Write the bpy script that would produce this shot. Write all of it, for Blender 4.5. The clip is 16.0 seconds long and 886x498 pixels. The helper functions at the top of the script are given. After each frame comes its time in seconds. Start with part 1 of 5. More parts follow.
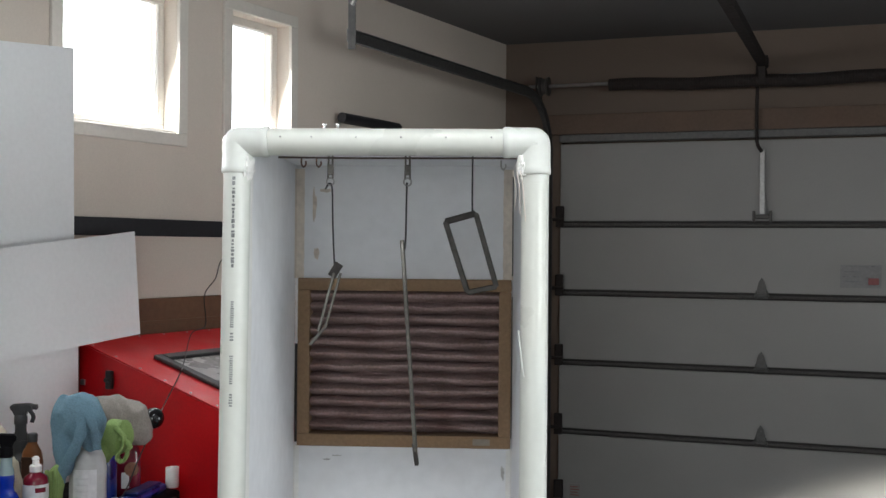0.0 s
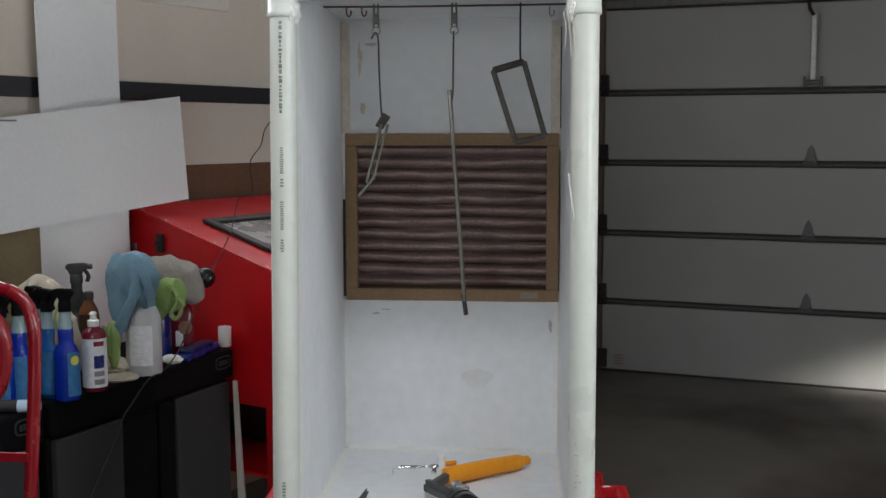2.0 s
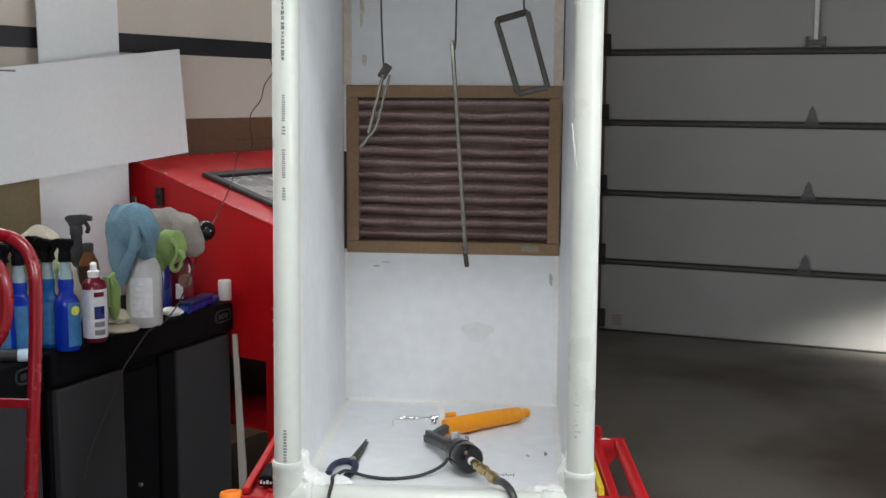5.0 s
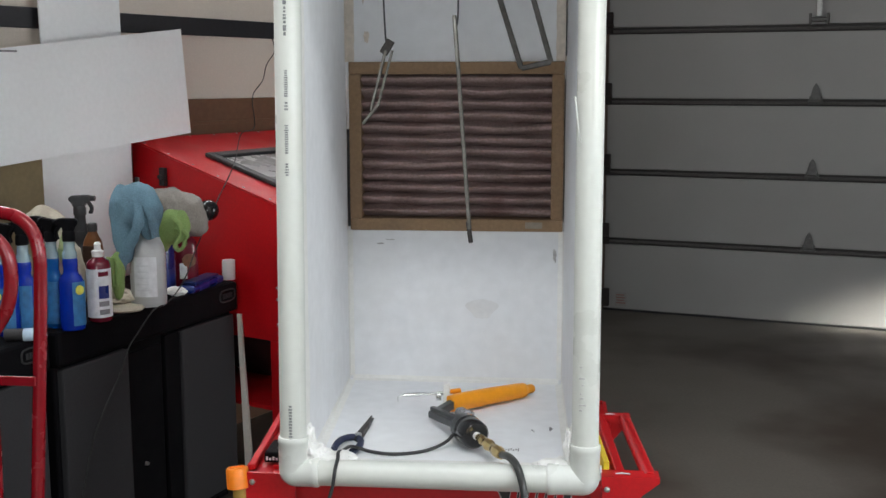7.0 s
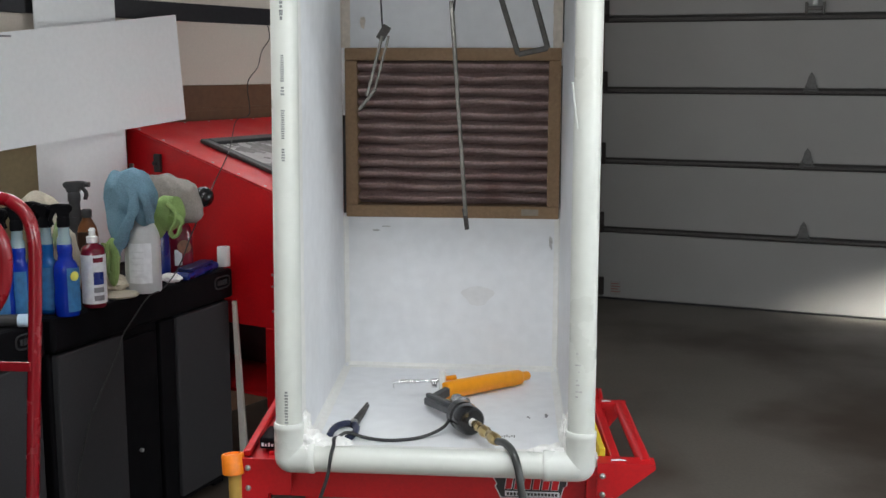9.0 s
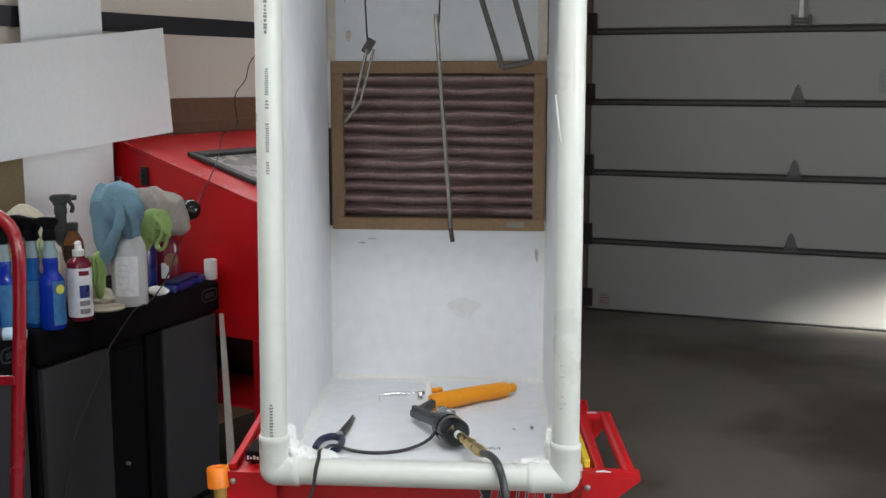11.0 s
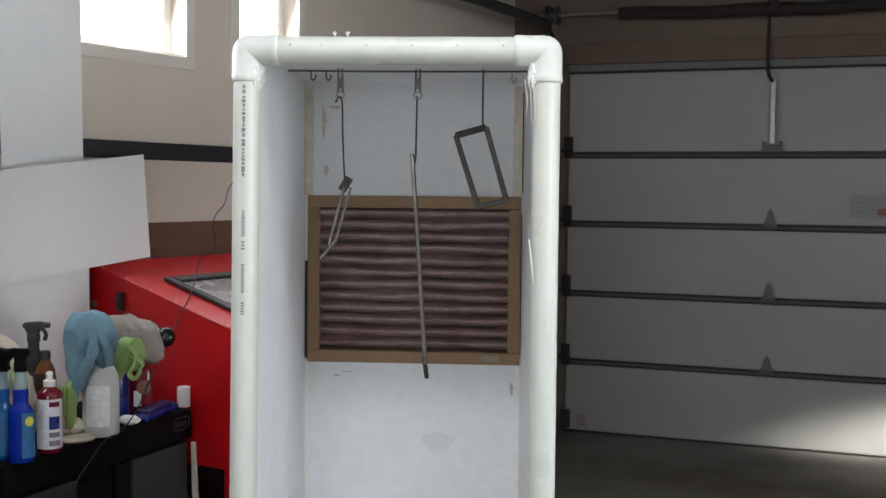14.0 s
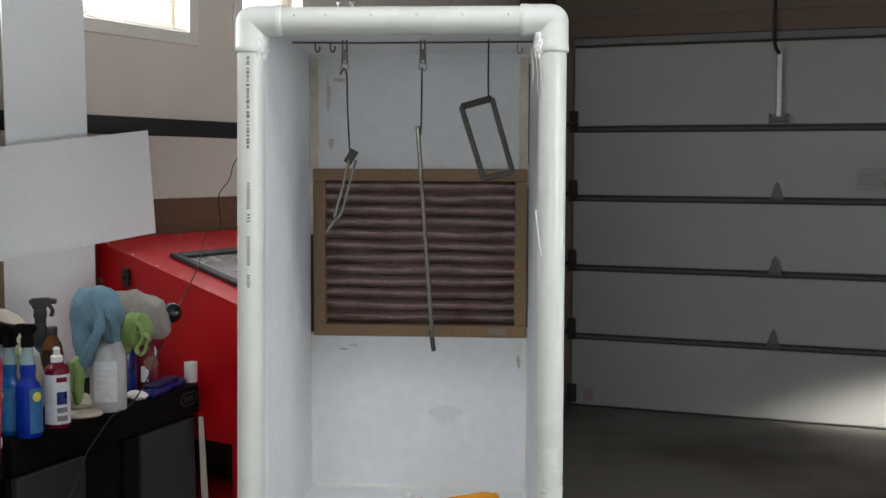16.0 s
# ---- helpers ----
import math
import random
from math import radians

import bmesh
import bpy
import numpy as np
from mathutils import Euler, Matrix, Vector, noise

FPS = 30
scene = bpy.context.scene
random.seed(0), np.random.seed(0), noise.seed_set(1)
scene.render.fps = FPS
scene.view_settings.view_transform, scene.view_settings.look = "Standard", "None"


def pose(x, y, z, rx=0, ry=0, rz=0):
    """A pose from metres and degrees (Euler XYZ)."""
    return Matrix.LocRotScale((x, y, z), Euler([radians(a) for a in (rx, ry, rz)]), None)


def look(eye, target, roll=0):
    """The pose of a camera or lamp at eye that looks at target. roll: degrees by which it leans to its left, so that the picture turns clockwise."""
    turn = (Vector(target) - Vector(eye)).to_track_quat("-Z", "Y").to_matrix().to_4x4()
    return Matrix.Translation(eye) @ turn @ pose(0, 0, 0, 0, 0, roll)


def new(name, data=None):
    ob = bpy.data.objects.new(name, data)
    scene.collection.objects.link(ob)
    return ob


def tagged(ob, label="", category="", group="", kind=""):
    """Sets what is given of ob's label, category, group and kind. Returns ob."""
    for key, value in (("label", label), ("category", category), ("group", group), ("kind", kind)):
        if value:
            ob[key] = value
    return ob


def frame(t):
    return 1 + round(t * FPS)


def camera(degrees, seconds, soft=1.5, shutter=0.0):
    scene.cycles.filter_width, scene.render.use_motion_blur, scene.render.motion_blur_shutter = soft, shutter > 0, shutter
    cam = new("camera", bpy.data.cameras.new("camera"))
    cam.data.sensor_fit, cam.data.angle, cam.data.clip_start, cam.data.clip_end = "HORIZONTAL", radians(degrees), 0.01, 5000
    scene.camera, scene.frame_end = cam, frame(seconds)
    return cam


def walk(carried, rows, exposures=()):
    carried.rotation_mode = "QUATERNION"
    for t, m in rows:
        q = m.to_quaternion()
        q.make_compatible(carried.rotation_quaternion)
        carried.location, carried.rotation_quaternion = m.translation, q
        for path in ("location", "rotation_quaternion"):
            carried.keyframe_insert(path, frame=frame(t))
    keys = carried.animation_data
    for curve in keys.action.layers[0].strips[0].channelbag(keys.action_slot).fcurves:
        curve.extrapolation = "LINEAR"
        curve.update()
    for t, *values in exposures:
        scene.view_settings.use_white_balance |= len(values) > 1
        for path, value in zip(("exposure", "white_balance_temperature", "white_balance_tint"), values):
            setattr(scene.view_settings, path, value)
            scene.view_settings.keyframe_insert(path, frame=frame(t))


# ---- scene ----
cam = camera(43.5, 16.0)
PATH = [
    (0, (0.301, -0.262, 1.68), (0.19, 1.735, 1.677), 0.5),
    (0.5, (0.29, -0.255, 1.664), (0.155, 1.741, 1.627), 0.8),
    (1, (0.289, -0.254, 1.648), (0.148, 1.739, 1.557), 0.7),
    (1.5, (0.284, -0.261, 1.614), (0.119, 1.727, 1.464), -0.3),
    (2, (0.283, -0.261, 1.589), (0.1, 1.719, 1.38), -0.1),
    (2.5, (0.292, -0.268, 1.592), (0.12, 1.714, 1.381), 0.1),
    (3, (0.285, -0.272, 1.589), (0.107, 1.708, 1.372), 0.3),
    (3.5, (0.282, -0.271, 1.589), (0.102, 1.709, 1.372), 0.2),
    (4, (0.284, -0.272, 1.586), (0.106, 1.708, 1.362), 0.3),
    (4.5, (0.278, -0.268, 1.573), (0.099, 1.708, 1.322), 0.6),
    (4.7, (0.276, -0.263, 1.563), (0.098, 1.712, 1.302), 0.5),
    (6.8, (0.271, -0.255, 1.542), (0.08, 1.712, 1.239), -0.3),
    (7, (0.273, -0.261, 1.537), (0.089, 1.707, 1.234), -0.1),
    (7.5, (0.267, -0.25, 1.534), (0.087, 1.717, 1.223), -0.0),
    (8, (0.269, -0.253, 1.522), (0.094, 1.711, 1.188), 0.1),
    (8.5, (0.266, -0.254, 1.523), (0.088, 1.711, 1.196), 0.3),
    (9, (0.267, -0.257, 1.529), (0.094, 1.709, 1.207), 0.1),
    (11.5, (0.284, -0.263, 1.534), (0.129, 1.71, 1.244), 0.1),
    (12, (0.281, -0.261, 1.544), (0.119, 1.713, 1.265), 0.4),
    (12.5, (0.28, -0.254, 1.544), (0.116, 1.721, 1.269), 0.2),
    (13, (0.284, -0.25, 1.561), (0.134, 1.732, 1.341), 0.3),
    (13.5, (0.289, -0.26, 1.595), (0.164, 1.731, 1.45), 0.6),
    (14, (0.293, -0.265, 1.608), (0.171, 1.729, 1.5), 0.6),
    (14.5, (0.293, -0.26, 1.599), (0.167, 1.731, 1.46), 0.3),
    (15, (0.287, -0.257, 1.595), (0.153, 1.733, 1.45), 0.5),
    (15.5, (0.288, -0.259, 1.596), (0.153, 1.73, 1.448), 0.3),
    (16, (0.29, -0.255, 1.593), (0.159, 1.735, 1.445), 0.2),
]
EXPOSURE = [(0.0, -0.35), (0.5, -0.62), (1.0, -0.95), (1.5, -1.0), (2.0, -0.68), (2.5, -0.37), (3.0, -0.18), (4.5, -0.16), (7.0, -0.18), (9.0, -0.22), (12.0, -0.15), (13.5, -0.14), (14.5, -0.48), (16.0, -0.5)]
walk(cam, [(t, look(eye, target, roll)) for t, eye, target, roll in PATH], EXPOSURE)

# ---- light ----
world = bpy.data.worlds.new("sky")
scene.world = world
world.use_nodes = True
wn = world.node_tree
sky = wn.nodes.new("ShaderNodeTexSky")
sky.sky_type, sky.sun_disc = "NISHITA", False
sky.sun_elevation, sky.sun_rotation = radians(38), radians(-60)
wn.links.new(sky.outputs[0], wn.nodes["Background"].inputs[0])
wn.nodes["Background"].inputs[1].default_value = 0.15


def sun_lamp(direction, strength):
    data = bpy.data.lights.new("sun", "SUN")
    data.energy, data.angle, data.color = strength, radians(0.5), (1.0, 0.95, 0.88)
    ob = new("sun", data)
    ob.matrix_world = look((0, 0, 20), Vector((0, 0, 20)) + Vector(direction))
    return ob


def area_lamp(name, place, toward, w, h, watts, colour):
    data = bpy.data.lights.new(name, "AREA")
    data.shape, data.size, data.size_y, data.energy, data.color = "RECTANGLE", w, h, watts, colour
    ob = new(name, data)
    ob.matrix_world = look(place, toward)
    return ob


# ---- plan: left wall along LD, door wall along DD ----
B0 = Vector((-1.206, 4.28, 0))
LD = Vector((0.4463, 0.8949, 0))
LN = Vector((0.8949, -0.4463, 0))
K0 = Vector((0.300, 7.300, 0))
DD = Vector((0.9579, -0.2872, 0))
DN = Vector((-0.2872, -0.9579, 0))
DOOR0 = Vector((0.661, 7.127, 0))
CEIL = 3.06


def axes(origin, u, v):
    m = Matrix.Identity(4)
    w = Vector(u).cross(Vector(v))
    for r in range(3):
        m[r][0], m[r][1], m[r][2], m[r][3] = u[r], v[r], w[r], origin[r]
    return m


WALL = axes(B0, LD, LN * -1)          # x along the wall, -y into the room
DOORM = axes(DOOR0, DD, DN * -1)      # x along the door, -y into the room


def on_wall(s, n, z):
    return B0 + LD * s + LN * n + Vector((0, 0, z))


def on_door(s, n, z):
    return DOOR0 + DD * s + DN * n + Vector((0, 0, z))


sun_lamp((0.75, -0.35, -0.62), 2.0)

# ---- materials ----


def material(name, colour, rough=0.6, metal=0.0, vary=0.12, scale=6.0, fine=60.0, bump=0.05, stain=None, stain_amount=0.0, stain_from=0.5, stain_to=0.72, coat=0.0):
    m = bpy.data.materials.new(name)
    m.use_nodes = True
    n, l = m.node_tree.nodes, m.node_tree.links
    b = n["Principled BSDF"]
    b.inputs["Roughness"].default_value, b.inputs["Metallic"].default_value = rough, metal
    b.inputs["Coat Weight"].default_value = coat
    co = n.new("ShaderNodeTexCoord")
    big = n.new("ShaderNodeTexNoise")
    big.inputs["Scale"].default_value, big.inputs["Detail"].default_value = scale, 5
    small = n.new("ShaderNodeTexNoise")
    small.inputs["Scale"].default_value, small.inputs["Detail"].default_value = fine, 3
    geo = n.new("ShaderNodeNewGeometry")
    for t in (big, small):
        l.new(geo.outputs["Position"], t.inputs["Vector"])
    add = n.new("ShaderNodeMath")
    add.operation = "ADD"
    l.new(big.outputs[0], add.inputs[0])
    l.new(small.outputs[0], add.inputs[1])
    ramp = n.new("ShaderNodeMapRange")
    ramp.inputs[1].default_value, ramp.inputs[2].default_value = 0.7, 1.3
    ramp.inputs[3].default_value, ramp.inputs[4].default_value = 1 - vary, 1 + vary
    l.new(add.outputs[0], ramp.inputs[0])
    mul = n.new("ShaderNodeVectorMath")
    mul.operation = "SCALE"
    mul.inputs[0].default_value = colour
    l.new(ramp.outputs[0], mul.inputs["Scale"])
    last = mul.outputs[0]
    if stain:
        blot = n.new("ShaderNodeTexNoise")
        blot.inputs["Scale"].default_value, blot.inputs["Detail"].default_value = scale * 0.45, 6
        l.new(geo.outputs["Position"], blot.inputs["Vector"])
        cut = n.new("ShaderNodeMapRange")
        cut.inputs[1].default_value, cut.inputs[2].default_value = stain_from, stain_to
        cut.inputs[3].default_value, cut.inputs[4].default_value = 0.0, stain_amount
        l.new(blot.outputs[0], cut.inputs[0])
        mix = n.new("ShaderNodeMix")
        mix.data_type = "RGBA"
        l.new(cut.outputs[0], mix.inputs[0])
        l.new(last, mix.inputs[6])
        mix.inputs[7].default_value = (*stain, 1)
        last = mix.outputs[2]
    l.new(last, b.inputs["Base Color"])
    rr = n.new("ShaderNodeMapRange")
    rr.inputs[1].default_value, rr.inputs[2].default_value = 0.3, 0.7
    rr.inputs[3].default_value, rr.inputs[4].default_value = max(0.02, rough - 0.08), min(1, rough + 0.1)
    l.new(big.outputs[0], rr.inputs[0])
    l.new(rr.outputs[0], b.inputs["Roughness"])
    if bump:
        bp = n.new("ShaderNodeBump")
        bp.inputs["Strength"].default_value, bp.inputs["Distance"].default_value = bump, 0.004
        l.new(small.outputs[0], bp.inputs["Height"])
        l.new(bp.outputs[0], b.inputs["Normal"])
    return m


def clear(name, colour, rough=0.05, transmission=1.0):
    m = material(name, colour, rough, vary=0.02, bump=0)
    b = m.node_tree.nodes["Principled BSDF"]
    b.inputs["Transmission Weight"].default_value, b.inputs["IOR"].default_value = transmission, 1.4
    return m


M_WALL = material("cream wall paint", (0.70, 0.625, 0.545), 0.85, vary=0.05, scale=2.0, fine=140, bump=0.12)
# wall round the door: its dimness is put into the base colour
M_WALLDIM = material("shade-darkened wall paint", (0.165, 0.125, 0.098), 0.85, vary=0.06, scale=2.0, fine=140, bump=0.12)
# for walls out of view: kept dark so that they bounce little light
M_DARKWALL = material("dark bounce-cutting wall", (0.12, 0.10, 0.085), 0.8, vary=0.15, scale=2.0)
# ceiling colour carries its dimness and cuts bounce onto the door
M_CEIL = material("darkened ceiling paint", (0.17, 0.17, 0.175), 0.9, vary=0.06, scale=1.5, fine=120, bump=0.15)
M_CONC = material("stained concrete", (0.130, 0.116, 0.098), 0.5, vary=0.14, scale=1.6, fine=70, bump=0.02, stain=(0.052, 0.036, 0.025), stain_amount=0.9, stain_from=0.46, stain_to=0.58)
# white door in shade: the grey base colour carries that shade
M_DOOR = material("shaded white steel door", (0.290, 0.285, 0.274), 0.4, vary=0.05, scale=3.0, fine=200, bump=0.06)
M_JOINT = material("dark door joint", (0.03, 0.028, 0.026), 0.6)
M_SEAM = material("dull joint metal", (0.10, 0.095, 0.09), 0.5, 0.3, vary=0.2, scale=20)
M_ZINC = material("dull zinc", (0.12, 0.12, 0.117), 0.5, 0.7, vary=0.2, scale=20)
M_CABLE = material("grey cable", (0.016, 0.016, 0.016), 0.5)
M_STEEL = material("galvanised steel", (0.42, 0.42, 0.41), 0.42, 0.9, vary=0.15, scale=20)
M_BARE = material("bare steel", (0.15, 0.145, 0.13), 0.38, 0.85, vary=0.25, scale=25, fine=120)
M_DSTEEL = material("dull dark steel", (0.10, 0.095, 0.09), 0.5, 0.6, vary=0.2, scale=20)
M_NEARBLACK = material("near-black steel", (0.022, 0.016, 0.014), 0.75, 0.0, vary=0.3, scale=25)
M_BLACK = material("black rubber", (0.02, 0.02, 0.021), 0.5, vary=0.2)
M_BLACKPAINT = material("black painted board", (0.018, 0.018, 0.022), 0.5, vary=0.2, scale=8)
M_BROWN = material("brown painted wall base", (0.15, 0.075, 0.04), 0.6, vary=0.15, scale=4, fine=40)
M_TRIM = material("off-white trim paint", (0.74, 0.70, 0.63), 0.55, vary=0.05, scale=4)
M_PVC = material("white plastic pipe", (0.60, 0.62, 0.575), 0.32, vary=0.04, scale=5, fine=30, bump=0.02, stain=(0.62, 0.60, 0.52), stain_amount=0.35)
M_PVCFIT = material("white plastic fitting", (0.64, 0.66, 0.62), 0.28, vary=0.03, scale=5, bump=0.02)
M_BOOTH = material("white foam board", (0.80, 0.815, 0.835), 0.7, vary=0.05, scale=3.5, fine=25, bump=0.05, stain=(0.66, 0.645, 0.61), stain_amount=0.30)
M_TAPE = material("white masking tape", (0.80, 0.80, 0.775), 0.6, vary=0.05, scale=14)
M_TAPEY = material("yellowed masking tape", (0.68, 0.61, 0.53), 0.6, vary=0.14, scale=14)
M_BOARD = material("white poster board", (0.88, 0.90, 0.905), 0.6, vary=0.03, scale=2, bump=0.03)
M_CARD = material("brown cardboard", (0.285, 0.185, 0.108), 0.85, vary=0.14, scale=9, fine=90)
M_KHAKI = material("khaki cardboard", (0.23, 0.18, 0.10), 0.85, vary=0.1, scale=6)
M_PLEAT = material("dusty filter cloth", (0.34, 0.245, 0.23), 0.95, vary=0.3, scale=14, fine=120, bump=0.3, stain=(0.17, 0.085, 0.075), stain_amount=0.6)
M_RED = material("red powder coat", (0.50, 0.003, 0.007), 0.42, vary=0.1, scale=7, fine=120, bump=0.05)
M_REDTUBE = material("red enamel tube", (0.21, 0.004, 0.010), 0.25, vary=0.08, scale=9, coat=0.4)
M_BLKPLASTIC = material("black moulded plastic", (0.003, 0.003, 0.004), 0.7, vary=0.2, scale=10, fine=180, bump=0.2)
M_GREYPLASTIC = material("grey moulded plastic", (0.036, 0.036, 0.0385), 0.62, vary=0.12, scale=5, fine=180, bump=0.2)
for mat in (M_BLKPLASTIC, M_GREYPLASTIC):
    for node in mat.node_tree.nodes:
        if node.type == "BSDF_PRINCIPLED":
            node.inputs["Specular IOR Level"].default_value = 0.10
M_ORANGE = material("orange plastic", (0.95, 0.36, 0.008), 0.4, vary=0.06, scale=12)
M_WHITEPL = material("white plastic", (0.82, 0.82, 0.80), 0.4, vary=0.04)
M_CHROME = material("chrome", (0.75, 0.75, 0.75), 0.12, 1.0, vary=0.05)
M_BRASS = material("brass", (0.55, 0.42, 0.20), 0.28, 1.0, vary=0.15, scale=30)
M_GUNGREY = material("dark grey plastic", (0.05, 0.052, 0.055), 0.5, vary=0.15, scale=25)
M_NAVY = material("navy rubber grip", (0.012, 0.018, 0.05), 0.45, vary=0.15)
M_YELLOW = material("yellow paint", (0.70, 0.52, 0.03), 0.45, vary=0.1)
M_PIPEINK = material("grey pipe print", (0.20, 0.21, 0.21), 0.7, vary=0.4, scale=120)
M_INK = material("grey ink", (0.22, 0.22, 0.23), 0.7, vary=0.3, scale=80)
M_CLOTHBLUE = material("blue terry cloth", (0.15, 0.27, 0.345), 0.95, stain=(0.085, 0.13, 0.16), stain_amount=0.7, vary=0.25, scale=12, fine=250, bump=0.7)
M_CLOTHGREEN = material("green terry cloth", (0.24, 0.36, 0.12), 0.95, vary=0.18, scale=12, fine=250, bump=0.7)
M_CLOTHGREY = material("grey wool mitt", (0.29, 0.265, 0.24), 0.98, vary=0.2, scale=14, fine=220, bump=0.8)
M_CLOTHCREAM = material("cream cloth", (0.52, 0.47, 0.37), 0.95, vary=0.15, scale=12, fine=220, bump=0.6)
M_BLUELIQ = clear("blue cleaner", (0.006, 0.045, 0.52), 0.06, 0.5)
M_CYANLIQ = clear("pale blue cleaner", (0.012, 0.15, 0.48), 0.08, 0.5)
M_NAVYBOT = material("navy plastic bottle", (0.004, 0.018, 0.15), 0.25, vary=0.1)
M_REDBOT = material("dark red liquid", (0.15, 0.008, 0.022), 0.18, vary=0.1)
M_MILK = material("translucent white plastic", (0.50, 0.52, 0.52), 0.35, vary=0.06)
M_LABEL = material("paper label", (0.70, 0.72, 0.74), 0.6, vary=0.1, scale=30)
M_LABELB = material("blue label", (0.02, 0.13, 0.30), 0.5, vary=0.25, scale=40)
M_GLASS = clear("window glass", (0.95, 0.97, 0.97), 0.02)
M_SMOKE = material("scuffed viewing pane", (0.30, 0.29, 0.29), 0.25, vary=0.25, scale=9, fine=50)

# ---- mesh helpers ----


def part(name, bm, mat, parent=None, label="", smooth=False):
    me = bpy.data.meshes.new(name)
    bmesh.ops.recalc_face_normals(bm, faces=bm.faces)
    for f in bm.faces:
        f.smooth = smooth
    bm.to_mesh(me)
    bm.free()
    if mat:
        me.materials.append(mat)
    if smooth:
        me.set_sharp_from_angle(angle=radians(40))
    ob = new(name, me)
    if parent:
        ob.parent = parent
    if label:
        tagged(ob, label)
    return ob


def nudge(ob, x, y, z):
    """Moves a finished thing with its parts."""
    ob.location = ob.location + Vector((x, y, z))
    return ob


def thing(name, label, category, group="", kind="", m=None):
    ob = new(name)
    ob.empty_display_size = 0.05
    tagged(ob, label, category, group, kind)
    if m is not None:
        ob.matrix_world = m
    return ob


def box(bm, x0, y0, z0, x1, y1, z1, bevel=0.0, m=None):
    r = bmesh.ops.create_cube(bm, size=1.0)
    vs = r["verts"]
    bmesh.ops.scale(bm, vec=(abs(x1 - x0), abs(y1 - y0), abs(z1 - z0)), verts=vs)
    bmesh.ops.translate(bm, vec=((x0 + x1) / 2, (y0 + y1) / 2, (z0 + z1) / 2), verts=vs)
    if bevel:
        es = list({e for v in vs for e in v.link_edges})
        r = bmesh.ops.bevel(bm, geom=es, offset=bevel, segments=2, affect="EDGES", profile=0.5)
        vs = list({v for f in r["faces"] for v in f.verts} | {v for v in vs if v.is_valid})
    if m is not None:
        bmesh.ops.transform(bm, matrix=m, verts=[v for v in vs if v.is_valid])
    return bm


def boxed(*a, **k):
    return box(bmesh.new(), *a, **k)


def spline(pts, n=8):
    """Catmull-Rom points through pts."""
    p = [Vector(q) for q in pts]
    p = [p[0] * 2 - p[1]] + p + [p[-1] * 2 - p[-2]]
    out = []
    for i in range(1, len(p) - 2):
        a, b, c, d = p[i - 1:i + 3]
        for k in range(n):
            t = k / n
            out.append(0.5 * ((2 * b) + (c - a) * t + (2 * a - 5 * b + 4 * c - d) * t * t + (3 * b - a - 3 * c + d) * t ** 3))
    out.append(p[-2])
    return out


def tube(bm, pts, r, seg=12, cap=True):
    """A round bar along pts; r is a number or one radius a point."""
    pts = [Vector(p) for p in pts]
    rs = r if isinstance(r, (list, tuple)) else [r] * len(pts)
    rings, up = [], None
    for i, p in enumerate(pts):
        d = (pts[min(i + 1, len(pts) - 1)] - pts[max(i - 1, 0)]).normalized()
        if up is None:
            up = d.orthogonal().normalized()
        up = (up - d * up.dot(d)).normalized()
        side = d.cross(up)
        rings.append([bm.verts.new(p + (up * math.cos(a) + side * math.sin(a)) * rs[i]) for a in (2 * math.pi * k / seg for k in range(seg))])
    for a, b in zip(rings, rings[1:]):
        for k in range(seg):
            bm.faces.new((a[k], a[(k + 1) % seg], b[(k + 1) % seg], b[k]))
    if cap:
        bm.faces.new(rings[0][::-1])
        bm.faces.new(rings[-1])
    return bm


def tubed(*a, **k):
    return tube(bmesh.new(), *a, **k)


def lathe(bm, profile, seg=24, wobble=None, m=None, squash=1.0):
    """Turns (radius, z) pairs round z."""
    rings = []
    for i, (r, z) in enumerate(profile):
        ring = []
        for k in range(seg):
            a = 2 * math.pi * k / seg
            rr = r * (wobble(a, z) if wobble else 1)
            ring.append(bm.verts.new((rr * math.cos(a), rr * math.sin(a) * squash, z)))
        rings.append(ring)
    for a, b in zip(rings, rings[1:]):
        for k in range(seg):
            bm.faces.new((a[k], a[(k + 1) % seg], b[(k + 1) % seg], b[k]))
    bm.faces.new(rings[0][::-1])
    bm.faces.new(rings[-1])
    if m is not None:
        bmesh.ops.transform(bm, matrix=m, verts=bm.verts)
    return bm


def lathed(*a, **k):
    return lathe(bmesh.new(), *a, **k)


def prism(outline, depth, bm=None, m=None):
    """Extrudes an (x, z) outline along y from 0 to depth."""
    bm = bm or bmesh.new()
    a = [bm.verts.new((x, 0, z)) for x, z in outline]
    b = [bm.verts.new((x, depth, z)) for x, z in outline]
    bm.faces.new(a)
    bm.faces.new(b[::-1])
    for i in range(len(a)):
        j = (i + 1) % len(a)
        bm.faces.new((a[i], b[i], b[j], a[j]))
    if m is not None:
        bmesh.ops.transform(bm, matrix=m, verts=a + b)
    return bm


